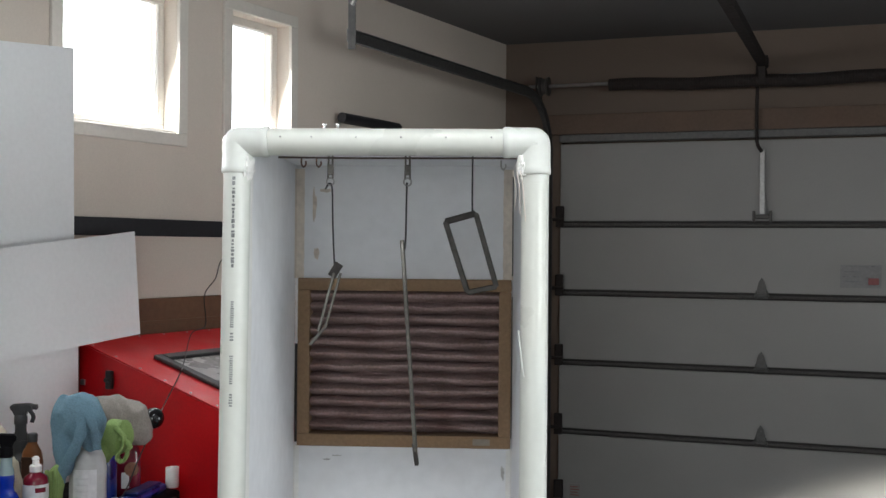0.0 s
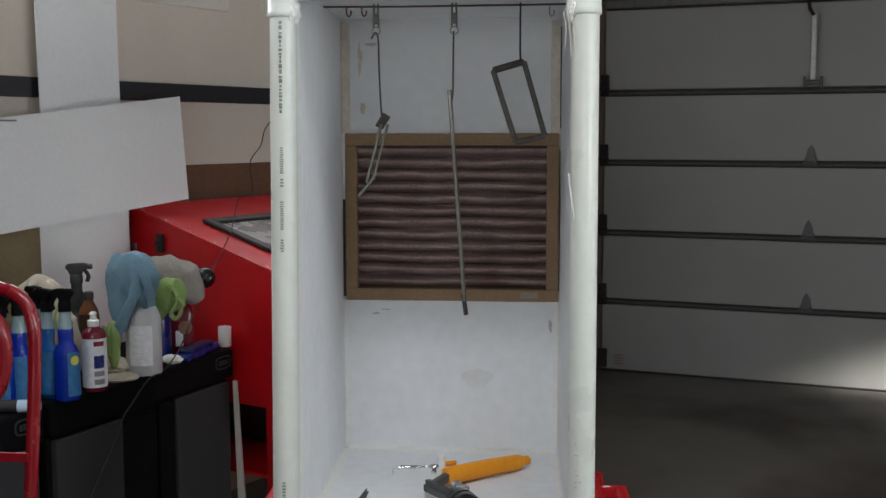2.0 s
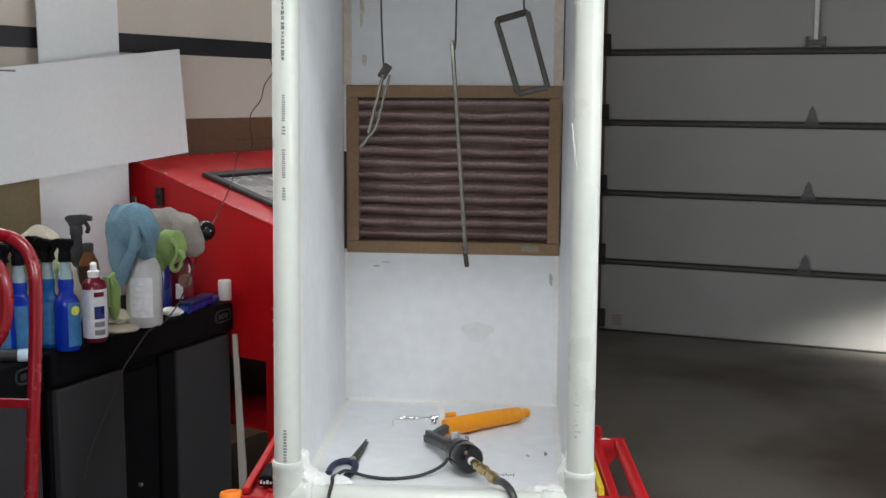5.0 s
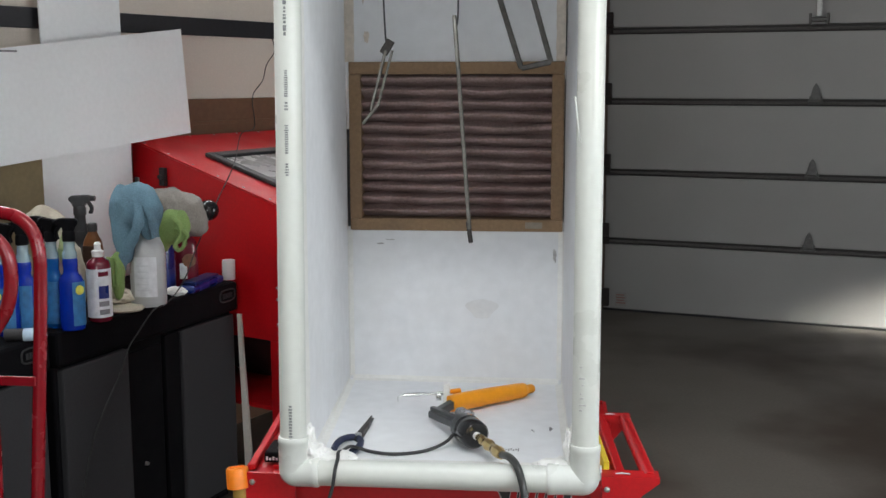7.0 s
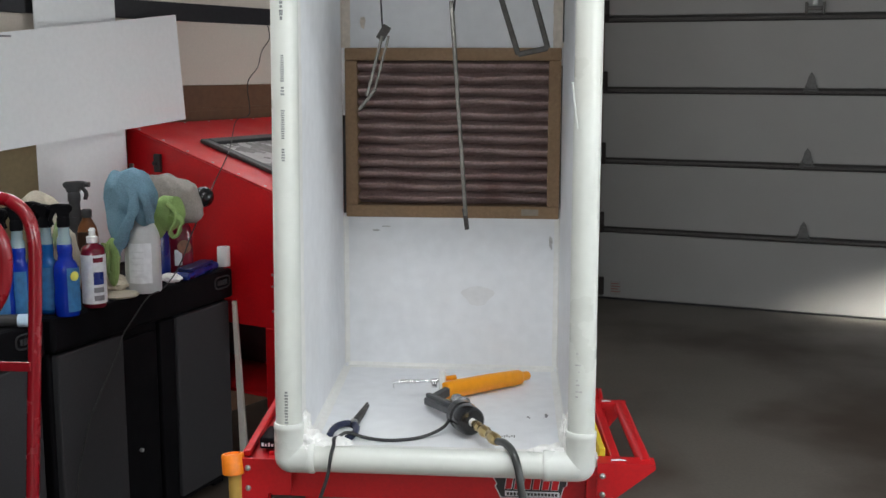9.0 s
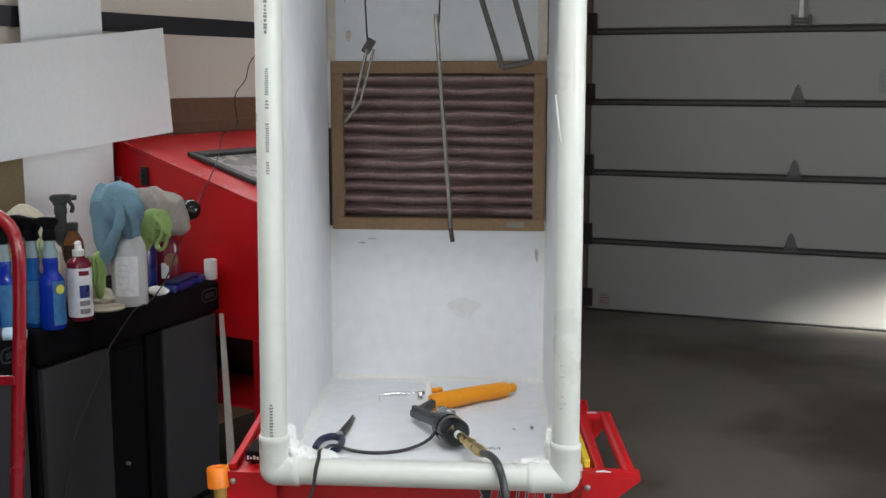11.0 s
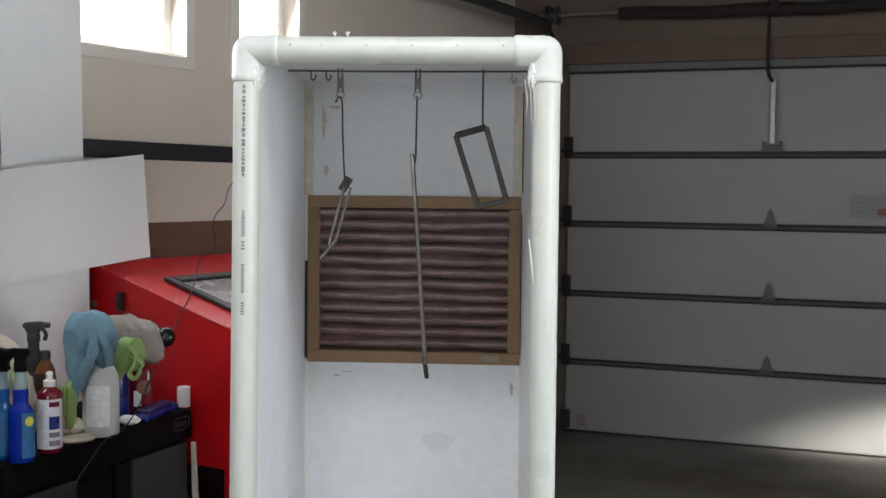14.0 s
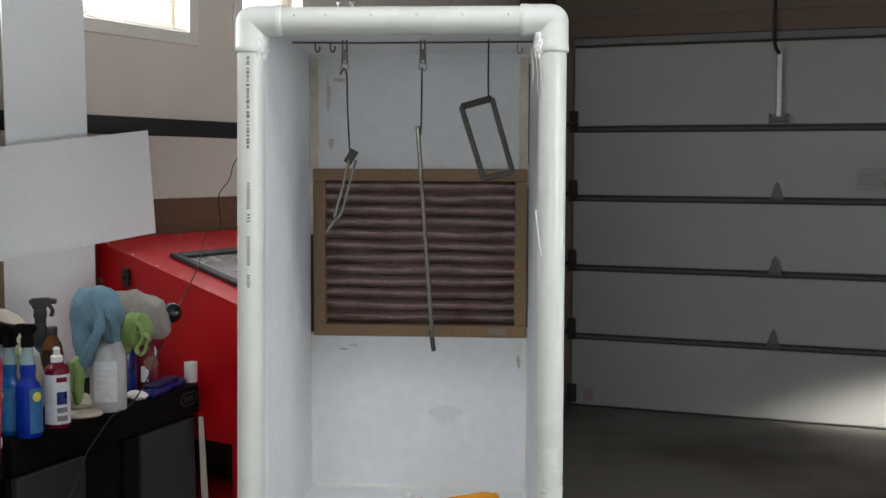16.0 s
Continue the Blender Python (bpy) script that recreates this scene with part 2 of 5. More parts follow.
def sheet(corners, thick, bend=0.0, n=10):
    """A bowed board through four corners (bl, br, tr, tl) with its thickness behind."""
    bl, br, tr, tl = (Vector(c) for c in corners)
    nrm = (br - bl).cross(tl - bl).normalized()
    bm = bmesh.new()
    g = [[None] * (n + 1) for _ in range(n + 1)]
    h = [[None] * (n + 1) for _ in range(n + 1)]
    for i in range(n + 1):
        for j in range(n + 1):
            u, v = i / n, j / n
            p = (bl * (1 - u) + br * u) * (1 - v) + (tl * (1 - u) + tr * u) * v
            p = p + nrm * bend * math.sin(math.pi * u) * (0.4 + 0.6 * v)
            g[i][j], h[i][j] = bm.verts.new(p), bm.verts.new(p - nrm * thick)
    for i in range(n):
        for j in range(n):
            bm.faces.new((g[i][j], g[i + 1][j], g[i + 1][j + 1], g[i][j + 1]))
            bm.faces.new((h[i][j], h[i][j + 1], h[i + 1][j + 1], h[i + 1][j]))
    for i in range(n):
        for a, b in ((0, n),):
            bm.faces.new((g[i][a], h[i][a], h[i + 1][a], g[i + 1][a]))
            bm.faces.new((g[i][b], g[i + 1][b], h[i + 1][b], h[i][b]))
            bm.faces.new((g[a][i], g[a][i + 1], h[a][i + 1], h[a][i]))
            bm.faces.new((g[b][i], h[b][i], h[b][i + 1], g[b][i + 1]))
    return bm


# ---- the room ----
LEFT_START, LEFT_END = -8.0, 3.375
floor = part("floor", boxed(-9, -8, -0.12, 10, 10, 0), M_CONC)
tagged(floor, "brown-stained grey concrete garage floor", "floor", kind="structure")
RIGHT = 5.4


def quad_room(z0, z1):
    bm = bmesh.new()
    a = on_wall(LEFT_START, -0.2, 0)
    b = K0 + LD * 0.4 - LN * 0.2
    c = b + DD * (RIGHT + 0.6)
    d = c - LD * (LEFT_END - LEFT_START + 1.0)
    low = [bm.verts.new((p.x, p.y, z0)) for p in (a, b, c, d)]
    high = [bm.verts.new((p.x, p.y, z1)) for p in (a, b, c, d)]
    bm.faces.new(low)
    bm.faces.new(high[::-1])
    for i in range(4):
        j = (i + 1) % 4
        bm.faces.new((low[i], high[i], high[j], low[j]))
    return bm


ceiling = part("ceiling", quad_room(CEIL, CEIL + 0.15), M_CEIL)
tagged(ceiling, "garage ceiling, its dimness put into the colour", "ceiling", kind="structure")

# windows of the left wall: start and end along it; first two unseen, added
WINDOWS = [(-3.40, -2.66), (-2.43, -1.69), (-1.46, -0.73), (-0.49, 0.25), (0.487, 1.033)]
WZ0, WZ1 = 2.105, 2.815
CAS = 0.055
TH = 0.16
wall_left = thing("wall_left", "cream painted garage wall with high windows", "wall", kind="structure", m=WALL)
edges = [LEFT_START] + [v for a, b in WINDOWS for v in (a + CAS, b - CAS)] + [LEFT_END]
bm = bmesh.new()
box(bm, LEFT_START, 0, 0, LEFT_END, TH, WZ0 + CAS)
box(bm, LEFT_START, 0, WZ1 - CAS, LEFT_END, TH, CEIL)
for i in range(0, len(edges), 2):
    box(bm, edges[i], 0, WZ0 + CAS, edges[i + 1], TH, WZ1 - CAS)
part("plaster", bm, M_WALL, wall_left)
for i, (a, b) in enumerate(WINDOWS):
    w = thing("window_%d" % (i + 1), "small high garage window, bright with daylight", "window", kind="structure", m=WALL)
    bm = bmesh.new()
    for q in ((a, -0.018, WZ0, b, 0.0, WZ0 + CAS), (a, -0.018, WZ1 - CAS, b, 0, WZ1), (a, -0.018, WZ0 + CAS, a + CAS, 0, WZ1 - CAS), (b - CAS, -0.018, WZ0 + CAS, b, 0, WZ1 - CAS)):
        box(bm, *q, bevel=0.004)
    part("casing", bm, M_TRIM, w)
    bm = bmesh.new()
    f0, f1, g0, g1 = a + CAS, b - CAS, WZ0 + CAS, WZ1 - CAS
    S = 0.04
    for q in ((f0, 0.07, g0, f1, 0.11, g0 + S), (f0, 0.07, g1 - S, f1, 0.11, g1), (f0, 0.07, g0 + S, f0 + S, 0.11, g1 - S), (f1 - S, 0.07, g0 + S, f1, 0.11, g1 - S)):
        box(bm, *q, bevel=0.004)
    part("sash", bm, M_TRIM, w)
    pane = part("pane", boxed(f0 + S, 0.088, g0 + S, f1 - S, 0.093, g1 - S), M_GLASS, w)
    pane.visible_shadow = False
    part("sill", boxed(f0, 0.0, g0 - 0.002, f1, 0.07, g0 + 0.012, bevel=0.003), M_TRIM, w)
    bm = boxed((a + b) / 2 - 0.06, 0.045, g0 + 0.012, (a + b) / 2 + 0.06, 0.07, g0 + 0.03, bevel=0.004)
    tube(bm, [((a + b) / 2, 0.05, g0 + 0.03), ((a + b) / 2 - 0.03, 0.035, g0 + 0.045), ((a + b) / 2 - 0.08, 0.03, g0 + 0.05)], 0.006, 8)
    part("crank", bm, M_WHITEPL, w, "small white window crank")
    mid = on_wall((a + b) / 2, -0.02, (WZ0 + WZ1) / 2)
    area_lamp("daylight_fill", mid, mid + LN + Vector((0, 0, -0.35)), b - a - 0.2, WZ1 - WZ0 - 0.2, 15, (0.95, 0.97, 1.0))

part("chair_rail", boxed(LEFT_START, -0.02, 1.716, LEFT_END, 0, 1.788, bevel=0.003), M_BLACKPAINT)
rail = bpy.data.objects["chair_rail"]
rail.name = "trim"
rail.matrix_world = WALL
tagged(rail, "black painted rail along the cream wall", "trim", kind="structure")
base = part("baseboard", boxed(LEFT_START, -0.014, 0, LEFT_END, 0, 1.455, bevel=0.002), M_BROWN)
base.matrix_world = WALL
tagged(base, "brown painted lower wall panel", "panel", kind="structure")
cap = part("trim", boxed(LEFT_START, -0.026, 1.348, LEFT_END, -0.0145, 1.362, bevel=0.002), M_BROWN)
cap.matrix_world = WALL
tagged(cap, "thin brown moulding on the lower wall", "trim", kind="structure")

# door wall, with the opening that the sectional door closes
DW, DH = 4.3, 2.40
wall_front = thing("wall_front", "wall round the garage door, shade in its colour", "wall", kind="structure", m=axes(K0, DD, DN * -1))
d0 = (DOOR0 - K0).dot(DD)
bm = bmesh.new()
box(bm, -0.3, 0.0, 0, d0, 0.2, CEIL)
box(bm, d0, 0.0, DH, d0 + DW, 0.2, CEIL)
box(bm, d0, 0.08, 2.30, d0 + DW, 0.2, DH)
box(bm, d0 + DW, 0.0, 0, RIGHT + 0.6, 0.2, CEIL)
part("plaster", bm, M_WALLDIM, wall_front)
# unseen closing walls behind and to the side, dark to cut bounced light
C1 = K0 + DD * RIGHT
wall_right = thing("wall_right", "unseen side wall, dark to cut bounce, with lamp openings", "wall", kind="structure", m=axes(C1, LD * -1, LN * 1))
bm = bmesh.new()
OP = (0.30, 1.15, 2.05)
box(bm, -1.0, 0, 0, OP[0], 0.2, CEIL)
box(bm, OP[0], 0, OP[2], OP[1], 0.2, CEIL)
box(bm, OP[1], 0, 0, 2.9, 0.2, CEIL)
box(bm, 2.9, 0, 2.03, 4.1, 0.2, CEIL)
box(bm, 4.1, 0, 0, 5.65, 0.2, CEIL)
box(bm, 5.65, 0, 0, 7.25, 0.2, 1.3)
box(bm, 5.65, 0, 2.5, 7.25, 0.2, CEIL)
box(bm, 7.25, 0, 0, 12.4, 0.2, CEIL)
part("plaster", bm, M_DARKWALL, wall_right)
wall_back = thing("wall_back", "unseen rear wall, dark to cut bounce, with a lamp opening", "wall", kind="structure", m=axes(on_wall(LEFT_START, 0, 0), DD, DN * -1))
bm = bmesh.new()
box(bm, -0.5, -0.2, 0, 4.0, 0, CEIL)
box(bm, 4.0, -0.2, 0, 5.8, 0, 0.9)
box(bm, 4.0, -0.2, 2.3, 5.8, 0, CEIL)
box(bm, 5.8, -0.2, 0, 8.0, 0, CEIL)
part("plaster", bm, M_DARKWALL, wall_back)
# fill lamp in an unseen rear opening, added to light the booth interior
mid = on_wall(LEFT_START, 0, 0) + DD * 4.9 + DN * 0.02 + Vector((0, 0, 1.6))
area_lamp("daylight_fill", mid, mid - DN + DD * -0.35, 1.7, 1.3, 92, (0.96, 0.98, 1.0))
# added narrow lamp that makes the bright streak on the door
mid = C1 - LD * 1.0 + LN * 0.02 + Vector((0, 0, 1.05))
beam = area_lamp("daylight_fill", mid, on_door(2.0, 0.0, 0.11), 0.18, 0.18, 2.6, (1.0, 0.98, 0.92))
beam.data.spread = radians(9)
# fill lamp in an unseen side opening, added for the booth's left panel
mid = C1 - LD * 6.45 + LN * 0.02 + Vector((0, 0, 1.9))
area_lamp("daylight_fill", mid, mid - LN + LD * 0.1, 1.5, 1.1, 75, (0.94, 0.98, 1.0))
# added lamp, narrowed onto the left boards and away from the door
mid = C1 - LD * 3.5 + LN * 0.02 + Vector((0, 0, 1.08))
side = area_lamp("daylight_fill", mid, mid - LN * 5.2 - LD * 1.8, 1.1, 1.8, 16.5, (0.96, 0.98, 1.0))
side.data.spread = radians(92)
ground = part("ground", boxed(-60, -60, -0.3, 60, 60, -0.13), M_CONC)
tagged(ground, "plain concrete outside the garage", "ground", kind="structure")
M_HAZE = bpy.data.materials.new("bright hazy sky")
M_HAZE.use_nodes = True
em = M_HAZE.node_tree.nodes.new("ShaderNodeEmission")
em.inputs[0].default_value, em.inputs[1].default_value = (0.95, 0.98, 1.0, 1), 5.0
M_HAZE.node_tree.links.new(em.outputs[0], M_HAZE.node_tree.nodes["Material Output"].inputs[0])
back = part("backdrop", boxed(-9, 3.0, -0.1, 6, 3.05, 7), M_HAZE)
back.matrix_world = WALL
tagged(back, "overexposed bright sky outside the windows", "sky", kind="structure")

# unseen ceiling strips: one inferred from the booth's shadows, one added as fill
def added_strip_light(x, y, watts, spread):
    st = thing("unseen_ceiling_light", "unseen strip light added on the garage ceiling", "ceiling light", group="ceiling strip lights")
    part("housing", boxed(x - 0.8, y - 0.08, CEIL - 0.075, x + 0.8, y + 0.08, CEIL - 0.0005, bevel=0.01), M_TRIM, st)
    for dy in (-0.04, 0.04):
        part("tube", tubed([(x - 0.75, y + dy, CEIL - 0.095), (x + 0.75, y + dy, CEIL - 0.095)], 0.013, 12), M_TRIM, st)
    lamp = area_lamp("added_strip_light", (x, y, CEIL - 0.115), (x, y, 0), 1.5, 0.14, watts, (0.95, 0.98, 1.0))
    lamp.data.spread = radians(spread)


added_strip_light(0.15, 1.25, 31, 140)
# second strip is only fill for the booth's back panel
added_strip_light(0.45, -0.95, 14, 140)

# ---- sectional garage door ----
SEAMS = [0.0, 0.469, 0.927, 1.388, 1.840, 2.392]
door = thing("door_1", "white steel sectional garage door, closed", "garage door", kind="structure", m=DOORM)
HX = 1.295
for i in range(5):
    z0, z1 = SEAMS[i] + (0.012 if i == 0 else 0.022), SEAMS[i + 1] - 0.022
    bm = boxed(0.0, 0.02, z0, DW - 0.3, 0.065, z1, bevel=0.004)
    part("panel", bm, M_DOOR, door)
bm = bmesh.new()
for z in SEAMS[1:5]:
    box(bm, 0.0, 0.040, z - 0.0215, DW - 0.3, 0.06, z + 0.0215)
part("joint", bm, M_JOINT, door, "dark gaps between the door sections")
bm = bmesh.new()
for z in SEAMS[1:5]:
    tube(bm, [(0.0, 0.030, z - 0.004), (DW - 0.3, 0.030, z - 0.004)], 0.0095, 10)
part("joint_roll", bm, M_SEAM, door, "dull rolled edge in the gap between sections", smooth=True)
part("bottom_seal", boxed(0.0, 0.01, 0.0, DW - 0.3, 0.06, 0.012), M_BLACK, door, "black rubber seal along the floor")


def hinge(x, z, parent):
    bm = prism([(-0.034, -0.03), (0.034, -0.03), (0.031, 0.02), (0.017, 0.075), (0.0, 0.100), (-0.017, 0.075), (-0.031, 0.02)], 0.006, m=pose(x, 0.0, z))
    tube(bm, [(x - 0.044, -0.012, z - 0.012), (x + 0.044, -0.012, z - 0.012)], 0.011, 10)
    for dx in (-0.03, 0.03):
        box(bm, x + dx - 0.006, -0.02, z - 0.03, x + dx + 0.006, 0.004, z + 0.02, bevel=0.002)
    tube(bm, [(x, 0.0, z + 0.06), (x, -0.008, z + 0.06)], 0.007, 8)
    part("hinge", bm, M_ZINC, parent, "zinc door hinge")


for z in SEAMS[1:4]:
    hinge(HX, z + 0.02, door)
    hinge(HX + 1.33, z + 0.02, door)
for z in SEAMS[1:5]:
    bm = boxed(-0.025, -0.012, z - 0.02, 0.030, 0.012, z + 0.12, bevel=0.006)
    tube(bm, [(0.036, -0.02, z + 0.03), (-0.06, -0.02, z + 0.03)], 0.012, 8)
    part("roller_bracket", bm, M_NEARBLACK, door, "end hinge with roller")
bm = boxed(-0.02, -0.02, 0.03, 0.040, 0.01, 0.15, bevel=0.004)
part("roller_bracket", bm, M_NEARBLACK, door)
# sticker and print colours are dimmed to suit the darkened door
bm = boxed(0.08, 0.0155, 0.03, 0.155, 0.0195, 0.125)
part("sticker", bm, material("dimmed sticker", (0.26, 0.25, 0.24), 0.6), door, "small warning sticker with red bars")
bm = bmesh.new()
for k in range(4):
    box(bm, 0.087, 0.0125, 0.05 + 0.018 * k, 0.147 - 0.01 * (k % 2), 0.0145, 0.056 + 0.018 * k)
part("print", bm, material("dimmed red print", (0.26, 0.11, 0.09), 0.7), door)
part("sticker", boxed(1.755, 0.0155, 1.455, 1.99, 0.0195, 1.595), material("dimmed grey label", (0.25, 0.25, 0.25), 0.6), door, "large faint label with grey and red bars")
bm = bmesh.new()
for k in range(3):
    box(bm, 1.77, 0.0125, 1.49 + 0.03 * k, 1.87, 0.0145, 1.496 + 0.03 * k)
box(bm, 1.765, 0.0125, 1.585, 1.985, 0.0145, 1.59)
part("print", bm, M_INK, door)
part("print", boxed(1.915, 0.0125, 1.475, 1.975, 0.0145, 1.515), material("dimmed red square", (0.30, 0.10, 0.10), 0.6), door)
# opener arm and its bracket on the top section
bm = boxed(HX - 0.015, -0.02, 1.905, HX + 0.015, 0.0, 2.305, bevel=0.004)
for k in range(9):
    tube(bm, [(HX, -0.02, 1.94 + 0.042 * k), (HX, -0.024, 1.94 + 0.042 * k)], 0.006, 8)
part("arm_bracket", bm, M_STEEL, door, "perforated steel bracket")
bm = boxed(HX - 0.055, -0.025, 1.875, HX + 0.055, 0.01, 1.9, bevel=0.004)
for dx in (-0.05, 0.05):
    box(bm, HX + dx - 0.008, -0.03, 1.855, HX + dx + 0.008, 0.005, 1.925, bevel=0.003)
part("bracket_foot", bm, M_DSTEEL, door)
bm = tubed(spline([(HX - 0.005, -0.03, 2.29), (HX - 0.03, -0.05, 2.34), (HX - 0.035, -0.06, 2.45), (HX - 0.03, -0.08, 2.70), (HX - 0.03, -0.09, 2.82)], 5), 0.011, 8)
part("opener_arm", bm, M_NEARBLACK, door, "thin dark opener arm")

# trim, shaft, spring and tracks
t = part("trim", boxed(0.0, -0.030, DH - 0.022, DW, 0.0, DH + 0.0295, bevel=0.006), M_ZINC)
t.matrix_world = DOORM
tagged(t, "metal strut along the top of the garage door", "strut", kind="structure")
# the header's brown is darkened along with the wall behind it
t = part("trim", boxed(-0.1, -0.03, DH + 0.03, DW, -0.001, DH + 0.16, bevel=0.004), material("brown header board", (0.13, 0.085, 0.06), 0.7, vary=0.15))
t.matrix_world = DOORM
tagged(t, "brown wooden header above the garage door", "header", kind="structure")
spring = thing("torsion_spring", "black torsion spring on its steel shaft above the door", "spring", m=DOORM)
bm = tubed([(-0.18, -0.13, 2.736), (DW, -0.13, 2.752)], 0.0125, 10)
part("shaft", bm, M_STEEL, spring)
bm = bmesh.new()
N = 300
pts = [(0.35 + 2.4 * k / N, -0.13, 2.729 - 0.014 * math.sin(math.pi * k / N) + 0.012 * math.sin(7 * math.pi * k / N) * 0.4) for k in range(N + 1)]
tube(bm, pts, [0.037 + 0.003 * (k % 2) for k in range(N + 1)], 12)
part("coil", bm, M_NEARBLACK, spring, "tight black spring coil")
bm = lathed([(0.035, -0.03), (0.062, -0.03), (0.062, -0.02), (0.05, -0.012), (0.05, 0.012), (0.062, 0.02), (0.062, 0.03), (0.035, 0.03)], 20, m=pose(-0.075, -0.13, 2.736, 0, 90, 0))
part("cable_drum", bm, M_DSTEEL, spring, "dark cast cable drum")
part("bearing_plate", boxed(-0.13, -0.16, 2.62, -0.124, 0.0, 2.80, bevel=0.002), M_DSTEEL, spring)
bm = boxed(HX - 0.022, -0.17, 2.69, HX + 0.022, 0.0, 2.80, bevel=0.005)
part("centre_bracket", bm, M_NEARBLACK, spring)

track = thing("door_track", "galvanised steel door track along the wall", "track")
TX = DOOR0 - DD * 0.06 + DN * 0.09
TZ = 2.665
arc = [TX + Vector((0, 0, 0.02))] + [TX + Vector((0, 0, TZ - 0.36))]
for k in range(1, 9):
    a = k / 8 * math.pi / 2
    arc.append(TX - LD * 0.36 * (1 - math.cos(a)) + Vector((0, 0, TZ - 0.36 + 0.36 * math.sin(a))))
arc.append(TX - LD * 2.32 + Vector((0, 0, TZ + 0.02)))
bm = bmesh.new()
prev = None
for i, p in enumerate(arc):
    d = (arc[min(i + 1, len(arc) - 1)] - arc[max(i - 1, 0)]).normalized()
    side = LN * 1.0
    up = side.cross(d).normalized()
    prof = [(-0.024, 0.03), (0.0, 0.03), (0.0, -0.03), (-0.024, -0.03), (-0.024, -0.026), (-0.004, -0.026), (-0.004, 0.026), (-0.024, 0.026)]
    ring = [bm.verts.new(p - side * x + up * y) for x, y in prof]
    if prev:
        for k in range(8):
            bm.faces.new((prev[k], prev[(k + 1) % 8], ring[(k + 1) % 8], ring[k]))
    else:
        bm.faces.new(ring)
    prev = ring
bm.faces.new(prev[::-1])
part("rail", bm, M_ZINC, track)
E0 = arc[-1]
bm = boxed(-0.018, -0.004, -0.07, 0.018, 0.004, CEIL - E0.z, bevel=0.001, m=Matrix.Translation(E0 + LN * 0.03))
for k in range(10):
    tube(bm, [E0 + LN * 0.03 + Vector((0, -0.004, -0.05 + 0.04 * k)), E0 + LN * 0.03 + Vector((0, -0.007, -0.05 + 0.04 * k))], 0.006, 6)
part("hanger", bm, M_ZINC, track, "punched angle hanger")
q = E0 + LN * 0.03
part("brace", tubed([q + Vector((0, 0, 0.14)), q + LN * 0.17 + Vector((0, 0, 0.37))], 0.012, 6), M_STEEL, track)

rail = thing("opener_rail", "dark steel opener rail under the ceiling", "opener rail")
r0, r1 = on_door(HX, 0.03, 2.842), on_door(HX, 3.6, 2.71)
dd = (r1 - r0).normalized()
m = axes(r0, dd, Vector((0, 0, 1)).cross(dd).normalized())
bm = boxed(0, -0.022, -0.026, 3.6, 0.022, 0.026, bevel=0.004)
box(bm, 0, -0.026, -0.032, 3.6, 0.026, -0.026)
ob = part("rail", bm, M_NEARBLACK, rail)
ob.matrix_world = m
part("header_bracket", boxed(HX - 0.03, -0.09, 2.812, HX + 0.03, 0.0, 2.88, bevel=0.006, m=DOORM), M_NEARBLACK, rail)
bm = tubed([on_wall(1.35, 0.06, 2.348), on_wall(1.90, 0.06, 2.348)], 0.028, 12)
for s in (1.45, 1.85):
    tube(bm, [on_wall(s, 0.0, 2.348), on_wall(s, 0.06, 2.348)], 0.012, 8)
ob = part("wall_bar", bm, M_BLACKPAINT, smooth=True)
tagged(ob, "dark rolled bar held on the wall", "bar")

# ---- the booth ----
YT, YB = 2.213, 2.163
XL, XR, ZT, ZB = -0.302, 0.367, 1.914, 0.638
R = 0.0306
booth = thing("spray_booth", "home-made white spray booth of foam board framed with plastic pipe", "spray booth")


def fy(z):
    return YB + (YT - YB) * (z - ZB) / (ZT - ZB)


def pipe(a, b, name="pipe"):
    part(name, tubed([Vector(a).lerp(Vector(b), k / 12) for k in range(13)], R, 28), M_PVC, booth, smooth=True)


pipe((XL, fy(ZB + 0.05), ZB + 0.05), (XL, fy(ZT - 0.05), ZT - 0.05))
pipe((XR, fy(ZB + 0.05), ZB + 0.05), (XR, fy(ZT - 0.05), ZT - 0.05))
pipe((XL + 0.05, YT, ZT), (XR - 0.05, YT, ZT))
pipe((XL + 0.05, YB, ZB), (XR - 0.05, YB, ZB))


def elbow(cx, cz, sx, sz):
    y = fy(cz)
    L = 0.085 if sz > 0 else 0.072
    B = 0.006
    pts = [Vector((cx, fy(cz + sz * (L + d)), cz + sz * (L + d))) for d in (0.0, -0.0005, -0.003, -0.014, -0.016)] + [Vector((cx, y, cz + sz * B))]
    for k in range(1, 8):
        a = k / 8 * math.pi / 2
        pts.append(Vector((cx + sx * B * (1 - math.cos(a)), y, cz + sz * B * (1 - math.sin(a)))))
    H = 0.062 if sz > 0 and sx > 0 else L
    pts += [Vector((cx + sx * B, y, cz))] + [Vector((cx + sx * (H + d), y, cz)) for d in (-0.016, -0.014, -0.003, -0.0005, 0.0)]
    lip = [0.0303, 0.0335, 0.0352, 0.0352, 0.0342]
    rs = lip + [0.0340] * (len(pts) - 10) + lip[::-1]
    bm = tubed(pts, rs, 28)
    part("elbow", bm, M_PVCFIT, booth, smooth=True)


for cx, sx in ((XL, 1), (XR, -1)):
    for cz, sz in ((ZB, 1), (ZT, -1)):
        elbow(cx, cz, sx, sz)

BY = 3.0
XLF, XRF = -0.281, 0.344   # inner faces at the front
XLB, XRB = -0.318, 0.326   # and at the back
YF = 2.205
FZ, TZ2 = 0.631, 1.919
FB, FT = 1.091, 1.586
FX_L, FX_R = -0.308, 0.322   # the filter in its opening


